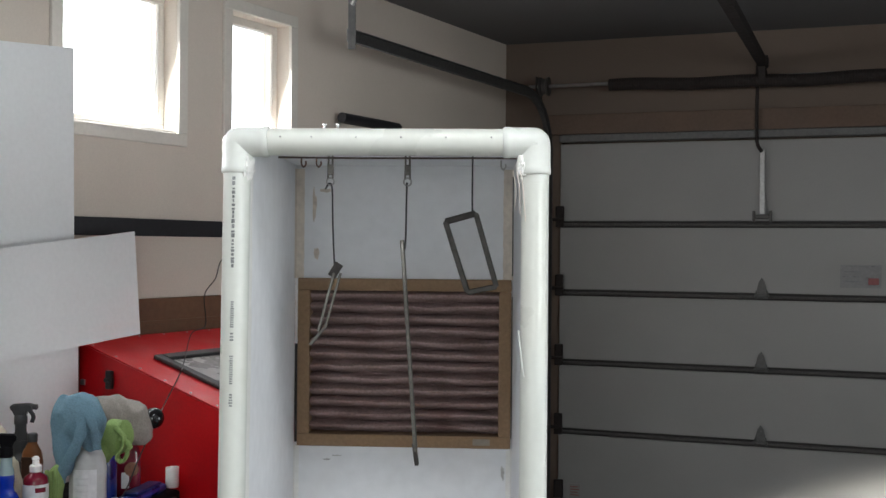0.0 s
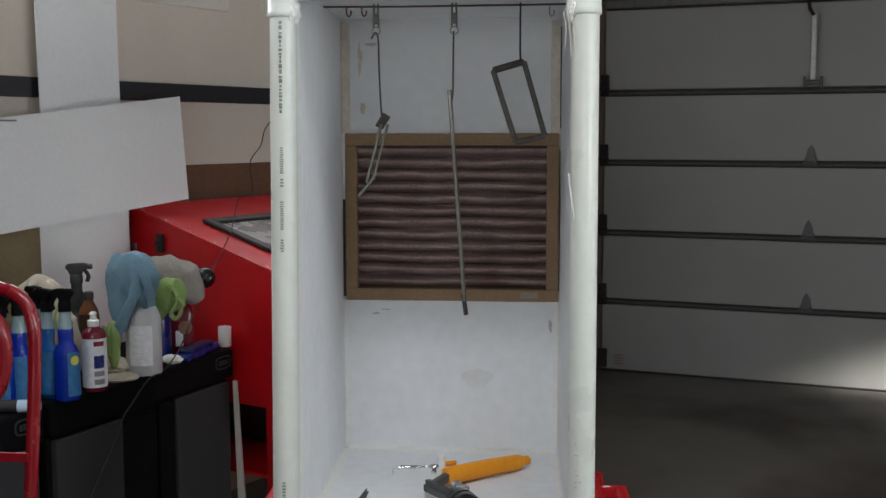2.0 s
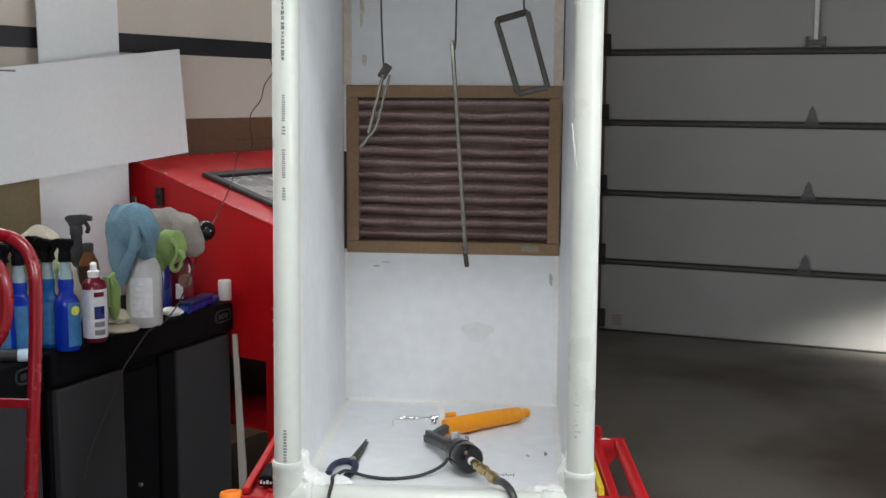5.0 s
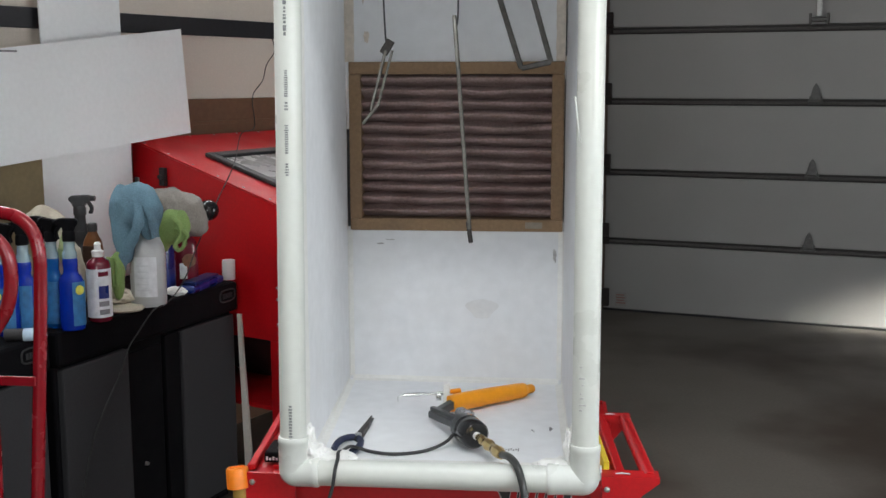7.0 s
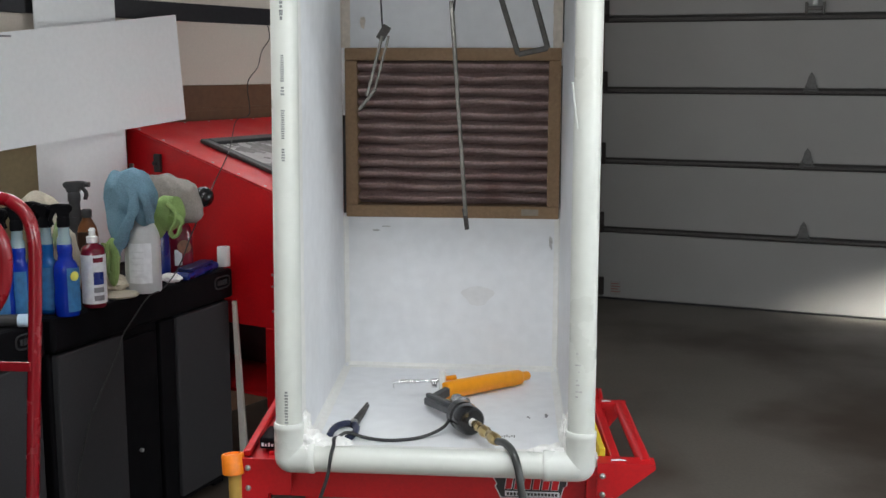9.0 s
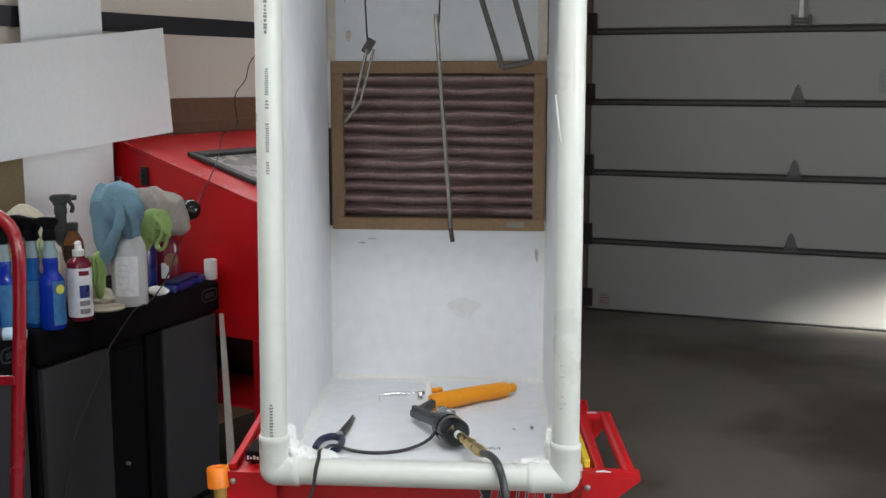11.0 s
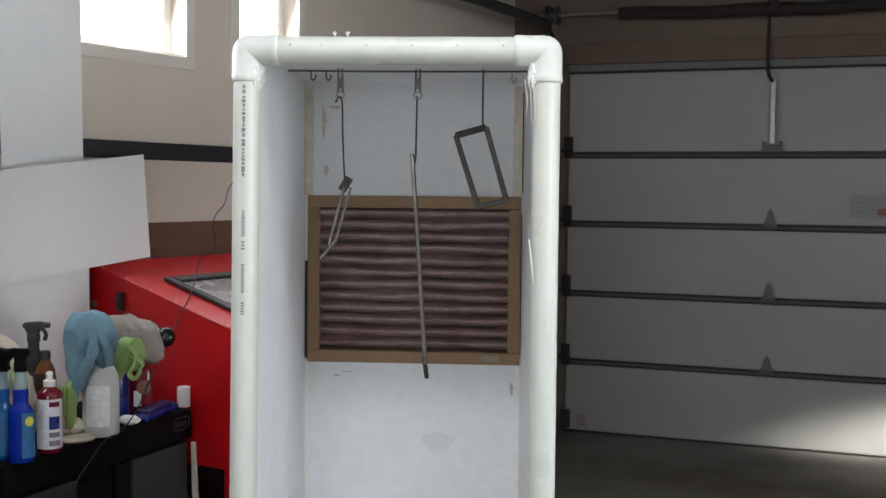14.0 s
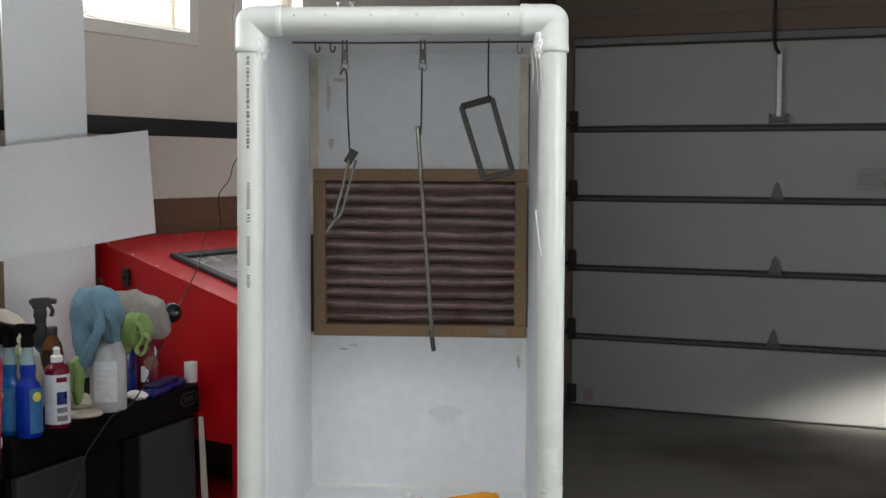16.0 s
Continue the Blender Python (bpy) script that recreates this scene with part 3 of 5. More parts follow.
def slab(name, corners, thick, out):
    bm = bmesh.new()
    o = Vector(out) * thick
    a = [bm.verts.new(c) for c in corners]
    b = [bm.verts.new(Vector(c) + o) for c in corners]
    bm.faces.new(a)
    bm.faces.new(b[::-1])
    for i in range(4):
        j = (i + 1) % 4
        bm.faces.new((a[i], b[i], b[j], a[j]))
    return part(name, bm, M_BOOTH, booth)


slab("side_panel", [(XLF, YF, FZ), (XLB, BY, FZ), (XLB, BY, TZ2), (XLF, YF + 0.03, TZ2)], 0.02, (-1, 0, 0))
slab("side_panel", [(XRF, YF, FZ), (XRB, BY, FZ), (XRB, BY, TZ2), (XRF, YF + 0.03, TZ2)], 0.02, (1, 0, 0))
slab("floor_panel", [(XLF - 0.02, YF - 0.02, FZ), (XRF + 0.02, YF - 0.02, FZ), (XRB + 0.02, BY + 0.02, FZ), (XLB - 0.02, BY + 0.02, FZ)], 0.02, (0, 0, -1))
slab("top_panel", [(XLF - 0.02, YF + 0.01, TZ2), (XRF + 0.02, YF + 0.01, TZ2), (XRB + 0.02, BY + 0.02, TZ2), (XLB - 0.02, BY + 0.02, TZ2)], 0.02, (0, 0, 1))
slab("back_panel", [(XLB, BY, FZ), (XRB, BY, FZ), (XRB, BY, FB), (XLB, BY, FB)], 0.02, (0, 1, 0))
slab("back_panel", [(XLB, BY, FT), (XRB, BY, FT), (XRB, BY, TZ2), (XLB, BY, TZ2)], 0.02, (0, 1, 0))

slab("back_panel", [(XLB, BY + 0.003, FB), (XLB + 0.03, BY + 0.003, FB), (XLB + 0.03, BY + 0.003, FT), (XLB, BY + 0.003, FT)], 0.012, (0, 1, 0))
slab("back_panel", [(XRB - 0.03, BY + 0.003, FB), (XRB, BY + 0.003, FB), (XRB, BY + 0.003, FT), (XRB - 0.03, BY + 0.003, FT)], 0.012, (0, 1, 0))

# tape along the joints, slightly uneven
def tape(pts, wa, wb, seed, mat=M_TAPE):
    """A strip between two directions from a fold line, with uneven edges."""
    rnd = random.Random(seed)
    bm = bmesh.new()
    n = 26
    a, b = Vector(pts[0]), Vector(pts[1])
    rows = []
    for k in range(n + 1):
        p = a.lerp(b, k / n)
        ja, jb = 1 + rnd.uniform(-0.12, 0.12), 1 + rnd.uniform(-0.12, 0.12)
        rows.append([bm.verts.new(p + Vector(wa) * ja), bm.verts.new(p + (Vector(wa) + Vector(wb)) * 0.05), bm.verts.new(p + Vector(wb) * jb)])
    for r, s in zip(rows, rows[1:]):
        for i in range(2):
            bm.faces.new((r[i], r[i + 1], s[i + 1], s[i]))
    return part("tape", bm, mat, booth)


e = 0.0025
tape([(XLB + e, BY - e, FZ + 0.01), (XLB + e, BY - e, FB)], (0.014, 0.003, 0), (-0.004, -0.02, 0), 1)
tape([(XRB - e, BY - e, FZ + 0.01), (XRB - e, BY - e, FB)], (-0.016, 0.003, 0), (0.004, -0.02, 0), 2)
tape([(XLB + e, BY - e, FT), (XLB + e, BY - e, TZ2 - 0.01)], (0.026, 0.003, 0), (-0.004, -0.03, 0), 3, M_TAPEY)
tape([(XRB - e, BY - e, FT), (XRB - e, BY - e, TZ2 - 0.01)], (-0.03, 0.003, 0), (0.004, -0.03, 0), 4, M_TAPEY)
tape([(XLB + 0.01, BY - e, FZ + e), (XRB - 0.01, BY - e, FZ + e)], (0, 0.003, 0.012), (0, -0.02, -0.003), 5)
tape([(XLF + 0.003, YF + 0.05, FZ + e), (XLB + e, BY - 0.02, FZ + e)], (0.020, 0, -0.003), (-0.006, 0, 0.018), 6)
tape([(XRF - 0.003, YF + 0.05, FZ + e), (XRB - e, BY - 0.02, FZ + e)], (-0.020, 0, -0.003), (0.006, 0, 0.018), 7)
tape([(XLF + 0.003, YF - 0.003, FZ + 0.06), (XLF + 0.003, YF + 0.02, TZ2 - 0.05)], (0.001, 0.035, 0), (-0.012, -0.022, 0), 8)
tape([(XRF - 0.003, YF - 0.003, FZ + 0.06), (XRF - 0.003, YF + 0.02, TZ2 - 0.05)], (-0.001, 0.035, 0), (0.012, -0.022, 0), 9)


def wad(c, sx, sy, sz, seed):
    """A crumpled wad of tape pressed into a corner."""
    bm = bmesh.new()
    bmesh.ops.create_icosphere(bm, subdivisions=4, radius=1.0)
    for v in bm.verts:
        d = v.co.normalized()
        k = 1 + 0.30 * noise.noise(d * 2.2 + Vector((seed, 0, 0))) + 0.22 * abs(noise.noise(d * 5.0 + Vector((0, seed, 0))))
        v.co = Vector((c[0] + d.x * sx * k, c[1] + d.y * sy * k, c[2] + d.z * sz * k))
    part("tape", bm, M_TAPE, booth, "crumpled white tape at the corner", smooth=False)


wad((XLF + 0.045, YF - 0.010, FZ + 0.016), 0.070, 0.052, 0.030, 21)
wad((XLF + 0.015, YF - 0.015, FZ + 0.030), 0.035, 0.035, 0.040, 25)
wad((XLF + 0.006, YF - 0.002, FZ + 0.055), 0.018, 0.035, 0.050, 31)
wad((XRF - 0.035, YF - 0.010, FZ + 0.014), 0.055, 0.052, 0.028, 22)
wad((XRF - 0.008, YF - 0.002, FZ + 0.06), 0.016, 0.035, 0.055, 32)
wad((XLF + 0.002, YF + 0.01, TZ2 - 0.062), 0.013, 0.03, 0.034, 23)
wad((XRF - 0.006, YF + 0.01, TZ2 - 0.060), 0.012, 0.03, 0.034, 24)


def fillet(a0, a1, b0, b1, seed):
    """White tape that bridges from the pipe (a) to the board (b)."""
    rnd = random.Random(seed)
    bm = bmesh.new()
    rows = []
    for k in range(41):
        t = k / 40
        p, q = Vector(a0).lerp(Vector(a1), t), Vector(b0).lerp(Vector(b1), t)
        j = rnd.uniform(-0.06, 0.06)
        row = []
        for u in (0.0, 0.35, 0.7, 1.0):
            w = p.lerp(q, u + (j if u == 1.0 else 0))
            row.append(bm.verts.new(w + Vector((rnd.uniform(-1, 1), rnd.uniform(-1, 1), rnd.uniform(-1, 1))) * 0.0008))
        rows.append(row)
    for r, s_ in zip(rows, rows[1:]):
        for i_ in range(3):
            bm.faces.new((r[i_], r[i_ + 1], s_[i_ + 1], s_[i_]))
    part("tape", bm, M_TAPE, booth, smooth=True)


fillet((XL + 0.022, fy(0.74) - 0.0215, 0.74), (XL + 0.022, fy(1.83) - 0.0215, 1.83), (XLF - 0.007, YF + 0.095, 0.66), (XLF - 0.007, YF + 0.10, 1.85), 41)
fillet((XR - 0.022, fy(0.74) - 0.0215, 0.74), (XR - 0.022, fy(1.83) - 0.0215, 1.83), (XRF - 0.003, YF + 0.33, 0.645), (XRF - 0.003, YF + 0.33, 1.86), 42)
fillet((XL + 0.09, YB - 0.004, ZB + R + 0.0006), (XR - 0.09, YB - 0.004, ZB + R + 0.0006), (XLF + 0.01, YF + 0.075, FZ + 0.0022), (XRF - 0.01, YF + 0.075, FZ + 0.0022), 43)
for k in range(3):
    x = XRF - 0.01 - 0.008 * k
    part("loose_thread", tubed(spline([(x, YF - 0.02, TZ2 - 0.07), (x + 0.006, YF - 0.035, TZ2 - 0.11), (x + 0.012 - 0.004 * k, YF - 0.03, TZ2 - 0.18 + 0.015 * k)], 5), 0.0008, 5), M_TAPEY, booth)
part("loose_thread", tubed(spline([(XR - 0.035, fy(1.4) - 0.03, 1.50), (XR - 0.028, fy(1.4) - 0.036, 1.44), (XR - 0.022, fy(1.4) - 0.034, 1.40)], 5), 0.0018, 5), M_PVCFIT, booth)

# printing and scribbles
rnd = random.Random(5)
M_FAINT = material("faint pencil", (0.44, 0.44, 0.43), 0.7, vary=0.3, scale=80)


def ring_bar(x, z, h, ang, w):
    bm = bmesh.new()
    y = fy(z)
    a = radians(ang)
    m = Matrix.Translation((x, y, z)) @ Matrix.Rotation(a, 4, "Z")
    box(bm, -w / 2, -R - 0.0006, -h / 2, w / 2, -R + 0.001, h / 2, m=m)
    part("print_bar", bm, M_PIPEINK if x < 0 else M_FAINT, booth)


z = 1.83
while z > 1.63:
    h = rnd.uniform(0.004, 0.009)
    ring_bar(XL, z, h, 0, rnd.uniform(0.004, 0.008))
    z -= h + rnd.uniform(0.002, 0.004)
for z0, z1, st in ((1.555, 1.50, 0.005), (1.485, 1.465, 0.007), (1.435, 1.375, 0.005), (1.35, 1.32, 0.006), (0.80, 0.715, 0.007)):
    z = z0
    while z > z1:
        ring_bar(XL, z, st * 0.6, 2, rnd.uniform(0.006, 0.009))
        z -= st
for i, (z, w) in enumerate(((0.905, 0.008), (0.88, 0.016), (0.865, 0.006), (0.845, 0.004), (0.835, 0.012), (0.82, 0.018), (0.808, 0.008))):
    ring_bar(XR - 0.002, z, 0.0035, -20 + 4 * (i % 3), w * 0.8)
marks = [(0.181 + 0.006 * k, 2.374 - 0.006 * (k % 2), 0.184 + 0.006 * k, 2.380 + 0.004 * (k % 3)) for k in range(6)]
for x0, y0, x1, y1 in marks + [(0.242, 2.530, 0.246, 2.540), (0.247, 2.524, 0.250, 2.531), (0.288, 2.535, 0.294, 2.565), (0.294, 2.545, 0.297, 2.556)]:
    part("floor_mark", boxed(x0, y0, FZ + 0.0006, x1, y1, FZ + 0.0012), M_INK, booth)
# scuff on the back board
bm = bmesh.new()
vs = []
for k in range(21):
    a = 2 * math.pi * k / 20
    vs.append((0.085 + 0.045 * math.cos(a) * (1 + 0.25 * math.sin(3 * a)), BY - 0.0012, 0.855 + 0.03 * math.sin(a)))
loop = [bm.verts.new(v) for v in vs[:-1]]
bm.faces.new(loop)
part("scuff", bm, material("grey scuff", (0.745, 0.75, 0.755), 0.75, vary=0.05, scale=20, stain=(0.66, 0.655, 0.65), stain_amount=0.5), booth, "faint grey scuff on the back board")
M_STAIN = material("brown stain", (0.60, 0.53, 0.46), 0.75, vary=0.2, scale=30)
for x, y, z, sx, sz, seed in ((-0.262, BY - 0.0040, 1.80, 0.006, 0.055, 2), (-0.225, BY - 0.0040, 1.845, 0.020, 0.007, 4), (-0.255, BY - 0.0040, 1.66, 0.008, 0.02, 6), (-0.22, BY - 0.0012, 1.05, 0.012, 0.003, 8), (-0.19, BY - 0.0012, 1.062, 0.016, 0.002, 9), (0.30, BY - 0.0040, 1.02, 0.006, 0.02, 10)):
    rs = random.Random(seed)
    bm = bmesh.new()
    bm.faces.new([bm.verts.new((x + sx * math.cos(a) * k, y, z + sz * math.sin(a) * k)) for a, k in ((2 * math.pi * i / 14, rs.uniform(0.6, 1.2)) for i in range(14))])
    part("scuff", bm, M_STAIN if z > 1.5 else M_FAINT, booth, "faint stain on the board")
# screws along the top pipe
for x in (-0.20, -0.13, -0.03, 0.07, 0.17, 0.27):
    part("screw", lathed([(0.001, 0), (0.0026, 0), (0.002, 0.002), (0.001, 0.003)], 8, m=Matrix.Translation((x, YT - R * 0.93, ZT + R * 0.3)) @ Matrix.Rotation(radians(80), 4, "X")), M_STEEL, booth)
for x in (-0.105, -0.075):
    part("screw", lathed([(0.003, 0), (0.003, 0.008), (0.006, 0.009), (0.005, 0.012)], 8, m=Matrix.Translation((x, YT, ZT + R - 0.002))), M_STEEL, booth)
# solid black strips stand in for the shaded slits beside the filter
part("gap", boxed(XLB + 0.001, BY - 0.004, FB + 0.01, FX_L - 0.0008, BY + 0.002, FB + 0.30), M_BLACK, booth, "black strip standing in for the slit beside the filter")
part("gap", boxed(FX_R + 0.0006, BY - 0.004, FB + 0.03, XRB - 0.0006, BY + 0.002, FT - 0.05), M_BLACK, booth)
# black strip for the dark line at the side wall edge
part("gap", boxed(XRB - 0.004, BY - 0.12, 1.60, XRB - 0.0005, BY - 0.10, 1.88), M_BLACK, booth)

# ---- air filter ----
filt = thing("air_filter", "dusty pleated air filter in a brown cardboard frame", "air filter")
FW = 0.315
FX = 0.007
bd = 0.036
bm = bmesh.new()
yf = BY - 0.012
for q in ((-FW, yf, FB, FW, BY + 0.08, FB + bd), (-FW, yf, FT - bd, FW, BY + 0.08, FT), (-FW, yf, FB + bd, -FW + bd, BY + 0.08, FT - bd), (FW - bd, yf, FB + bd, FW, BY + 0.08, FT - bd)):
    box(bm, *q, bevel=0.003)
part("frame", bm, M_CARD, filt, "brown cardboard filter frame")
bm = bmesh.new()
NP, NX = 12, 60
z0, z1 = FB + bd, FT - bd
pitch = (z1 - z0) / NP
prof = [(0.0, 0.050), (0.08, 0.046), (0.20, 0.030), (0.34, 0.016), (0.48, 0.007), (0.60, 0.002), (0.70, 0.0), (0.79, 0.004), (0.88, 0.018), (0.95, 0.038)]
grid = []
for p in range(NP):
    for u, dep in prof:
        row = []
        for i in range(NX + 1):
            x = -FW + bd + (2 * FW - 2 * bd) * i / NX
            wob = 0.35 * pitch * (noise.noise((x * 6, p * 3.1, 0)) * 0.5 + noise.noise((x * 22, p * 7.7, 2)) * 0.25)
            row.append(bm.verts.new((x, yf + 0.010 + dep * (1 + 0.3 * noise.noise((x * 9, p * 5.3, 4))), z0 + (p + u) * pitch + wob * (1 if 0 < p < NP - 1 or 0.3 < u < 0.7 else 0.3))))
        grid.append(row)
for a, b in zip(grid, grid[1:]):
    for i in range(NX):
        bm.faces.new((a[i], a[i + 1], b[i + 1], b[i]))
part("pleats", bm, M_PLEAT, filt, "grey-brown dusty pleats", smooth=True)
part("backing", boxed(-FW + bd, BY + 0.085, FB + bd, FW - bd, BY + 0.095, FT - bd), M_BLACK, filt)
part("sticker", boxed(0.205, yf - 0.0012, FB + 0.01, 0.255, yf - 0.0002, FB + 0.028), material("grey sticker", (0.30, 0.26, 0.21), 0.7), filt, "small grey printed sticker")

nudge(filt, FX, 0, 0)

# ---- what hangs in the booth ----
HY = 2.63
rod = part("hanging_rod", tubed([(XLF - 0.02, HY, 1.918), (-0.1, HY, 1.9165), (0.1, HY, 1.917), (XRF, HY, 1.918)], 0.0026, 8), material("rusty steel rod", (0.13, 0.095, 0.08), 0.6, 0.6, vary=0.3, scale=40))
tagged(rod, "thin rusty steel rod across the booth top", "rod")


def cup_hook(x, z, mat, label):
    bm = tubed(spline([(x, HY, z + 0.012), (x, HY, z - 0.004), (x + 0.006, HY, z - 0.012), (x + 0.012, HY, z - 0.004), (x + 0.011, HY, z + 0.003)], 5), 0.0022, 7)
    tagged(part("hook", bm, mat, smooth=True), label, "hook", group="hooks on the rod")


rust = material("rusty hook steel", (0.16, 0.085, 0.06), 0.6, 0.4, vary=0.3, scale=60)
cup_hook(-0.240, 1.905, rust, "small rusty cup hook on the rod")
cup_hook(-0.200, 1.905, rust, "small rusty cup hook on the rod")
cup_hook(0.284, 1.900, M_STEEL, "small steel hook on the rod")


def spring_clip(x, name, label):
    ob = thing(name, label, "hook", group="hooks on the rod")
    bm = bmesh.new()
    for dx in (-0.005, 0.005):
        tube(bm, [(x + dx, HY, 1.924), (x + dx * 1.3, HY, 1.862)], 0.0026, 7)
    box(bm, x - 0.007, HY - 0.004, 1.872, x + 0.007, HY + 0.004, 1.90, bevel=0.002)
    part("clip", bm, M_BARE, ob)
    ring = [(x + 0.010 * math.cos(a), HY, 1.855 + 0.010 * math.sin(a)) for a in (2 * math.pi * k / 16 for k in range(17))]
    part("ring", tubed(ring, 0.0024, 7, cap=False), M_STEEL, ob)
    return ob


spring_clip(-0.163, "wire_clip", "steel clip hung on the rod")
spring_clip(0.040, "wire_clip", "steel ring clip hung on the rod")
DW_ = material("dark wire", (0.06, 0.06, 0.065), 0.45, 0.8)


def wire(pts, label):
    tagged(part("hanging_wire", tubed(spline(pts, 5), 0.0024, 7), DW_, smooth=True), label, "wire", group="hanging wires")


wire([(-0.176, HY, 1.835), (-0.166, HY, 1.850), (-0.158, HY, 1.835), (-0.156, HY, 1.75), (-0.151, HY, 1.645), (-0.146, HY, 1.632), (-0.138, HY, 1.640)], "thin dark wire holding a bent metal part")
wire([(0.040, HY, 1.850), (0.038, HY, 1.84), (0.036, HY, 1.70), (0.031, HY, 1.676), (0.026, HY, 1.690)], "thin dark wire holding a long metal bar")
wire([(0.200, HY, 1.924), (0.209, HY, 1.928), (0.2095, HY, 1.88), (0.210, HY, 1.785), (0.215, HY, 1.772)], "thin dark wire holding a metal frame")

M_BAREDK = material("blackened steel", (0.055, 0.05, 0.047), 0.5, 0.7, vary=0.3, scale=30)


def flat_bar(bm, a, b, wide, thick, turn=(0, 1, 0)):
    a, b = Vector(a), Vector(b)
    d = (b - a).normalized()
    s = Vector(turn).cross(d).normalized()
    n = d.cross(s)
    m = Matrix(((d.x, s.x, n.x, a.x), (d.y, s.y, n.y, a.y), (d.z, s.z, n.z, a.z), (0, 0, 0, 1)))
    box(bm, 0, -wide / 2, -thick / 2, (b - a).length, wide / 2, thick / 2, bevel=min(wide, thick) * 0.2, m=m)


lb = thing("metal_bar", "long thin bare steel bar hung on a wire", "bar")
bm = bmesh.new()
flat_bar(bm, (0.027, HY, 1.703), (0.066, HY + 0.01, 1.15), 0.010, 0.020)
flat_bar(bm, (0.031, HY - 0.008, 1.64), (0.064, HY + 0.002, 1.17), 0.004, 0.004)
part("strip", bm, M_BARE, lb)
bm = bmesh.new()
flat_bar(bm, (0.062, HY + 0.01, 1.17), (0.070, HY + 0.01, 1.113), 0.011, 0.018)
part("end_tab", bm, M_BAREDK, lb)

fr = thing("hanging_bracket", "small dark rectangular steel bracket hung on a wire", "bracket")
f1, f2, f3, f4 = Vector((0.140, HY, 1.752)), Vector((0.219, HY, 1.774)), Vector((0.274, HY, 1.584)), Vector((0.199, HY, 1.568))
for name, a, b, w in (("top_bar", f1, f2, 0.017), ("side_bar", f2, f3, 0.014), ("bottom_bar", f3, f4, 0.014), ("side_bar", f4, f1, 0.014)):
    bm = bmesh.new()
    flat_bar(bm, a, b, w, 0.018)
    for q in (a,):
        tube(bm, [q + Vector((0, -0.011, 0)), q + Vector((0, -0.0085, 0))], 0.003, 8)
    part(name, bm, M_BAREDK if name == "top_bar" else material("grey steel", (0.10, 0.095, 0.088), 0.5, 0.75, vary=0.3, scale=30), fr)

br = thing("metal_bracket", "small bent steel bracket hung on a wire", "bracket")
bm = bmesh.new()
flat_bar(bm, (-0.137, HY, 1.640), (-0.158, HY, 1.606), 0.022, 0.010)
part("head", bm, M_BAREDK, br)
bm = bmesh.new()
flat_bar(bm, (-0.150, HY - 0.01, 1.615), (-0.190, HY - 0.01, 1.462), 0.007, 0.010)
flat_bar(bm, (-0.136, HY + 0.012, 1.615), (-0.176, HY + 0.012, 1.468), 0.006, 0.010)
part("arm", bm, M_BARE, br)
bm = bmesh.new()
flat_bar(bm, (-0.170, HY, 1.478), (-0.213, HY, 1.426), 0.008, 0.014)
part("foot", bm, M_BARE, br)

for ob in list(scene.collection.all_objects):
    if ob.parent is None and ob.name.split(".")[0] in ("hanging_rod", "hook", "wire_clip", "hanging_wire", "metal_bar", "hanging_bracket", "metal_bracket"):
        nudge(ob, 0.006, 0, -0.005)

M_GLOSSBLK = material("glossy black plastic", (0.008, 0.008, 0.009), 0.13, vary=0.1)

# ---- spray gun, pliers and leads on the booth floor ----
gun = thing("powder_gun", "orange-handled powder coating gun lying on the booth floor", "spray gun")
bm = tubed([(0.010, 2.662, 0.668), (0.030, 2.678, 0.668), (0.12, 2.756, 0.667), (0.205, 2.828, 0.664), (0.212, 2.834, 0.664), (0.216, 2.837, 0.664), (0.232, 2.850, 0.664), (0.236, 2.853, 0.664)],
           [0.022, 0.025, 0.0235, 0.0215, 0.019, 0.013, 0.013, 0.010], 22)
part("handle", bm, M_ORANGE, gun, "orange plastic handle", smooth=True)
bm = tubed([(0.004, 2.692, 0.693), (0.035, 2.716, 0.691)], 0.007, 10)
part("trigger_lever", bm, M_ORANGE, gun, smooth=True)
bm = boxed(-0.008, 2.672, 0.662, 0.010, 2.696, 0.722, bevel=0.004)
part("collar", bm, M_WHITEPL, gun, "white plastic collar plate")
bm = tubed([(-0.004, 2.682, 0.691), (-0.03, 2.676, 0.691), (-0.034, 2.675, 0.691), (-0.055, 2.670, 0.691), (-0.060, 2.669, 0.691), (-0.110, 2.660, 0.691), (-0.122, 2.657, 0.690)],
           [0.006, 0.006, 0.003, 0.003, 0.0055, 0.0055, 0.002], 12)
tube(bm, spline([(-0.120, 2.657, 0.690), (-0.128, 2.656, 0.689), (-0.131, 2.658, 0.680), (-0.130, 2.66, 0.672)], 4), 0.0018, 6)
part("barrel", bm, M_CHROME, gun, "chrome tip and electrode", smooth=True)
part("clamp", boxed(-0.028, 2.664, 0.674, -0.012, 2.684, 0.686, bevel=0.003), M_CHROME, gun)
bm = bmesh.new()
flat_bar(bm, (-0.030, 2.580, 0.664), (0.070, 2.395, 0.688), 0.021, 0.020, (0, 0, 1))
flat_bar(bm, (-0.028, 2.585, 0.678), (0.055, 2.43, 0.698), 0.015, 0.012, (0, 0, 1))
flat_bar(bm, (-0.015, 2.575, 0.668), (0.020, 2.665, 0.668), 0.022, 0.024, (0, 0, 1))
part("body", bm, M_GUNGREY, gun, "dark grey plastic gun body")
bm = tubed([(0.045, 2.52, 0.690), (0.082, 2.49, 0.690)], 0.012, 10)
tube(bm, [(0.052, 2.515, 0.690), (0.060, 2.508, 0.690)], 0.015, 10)
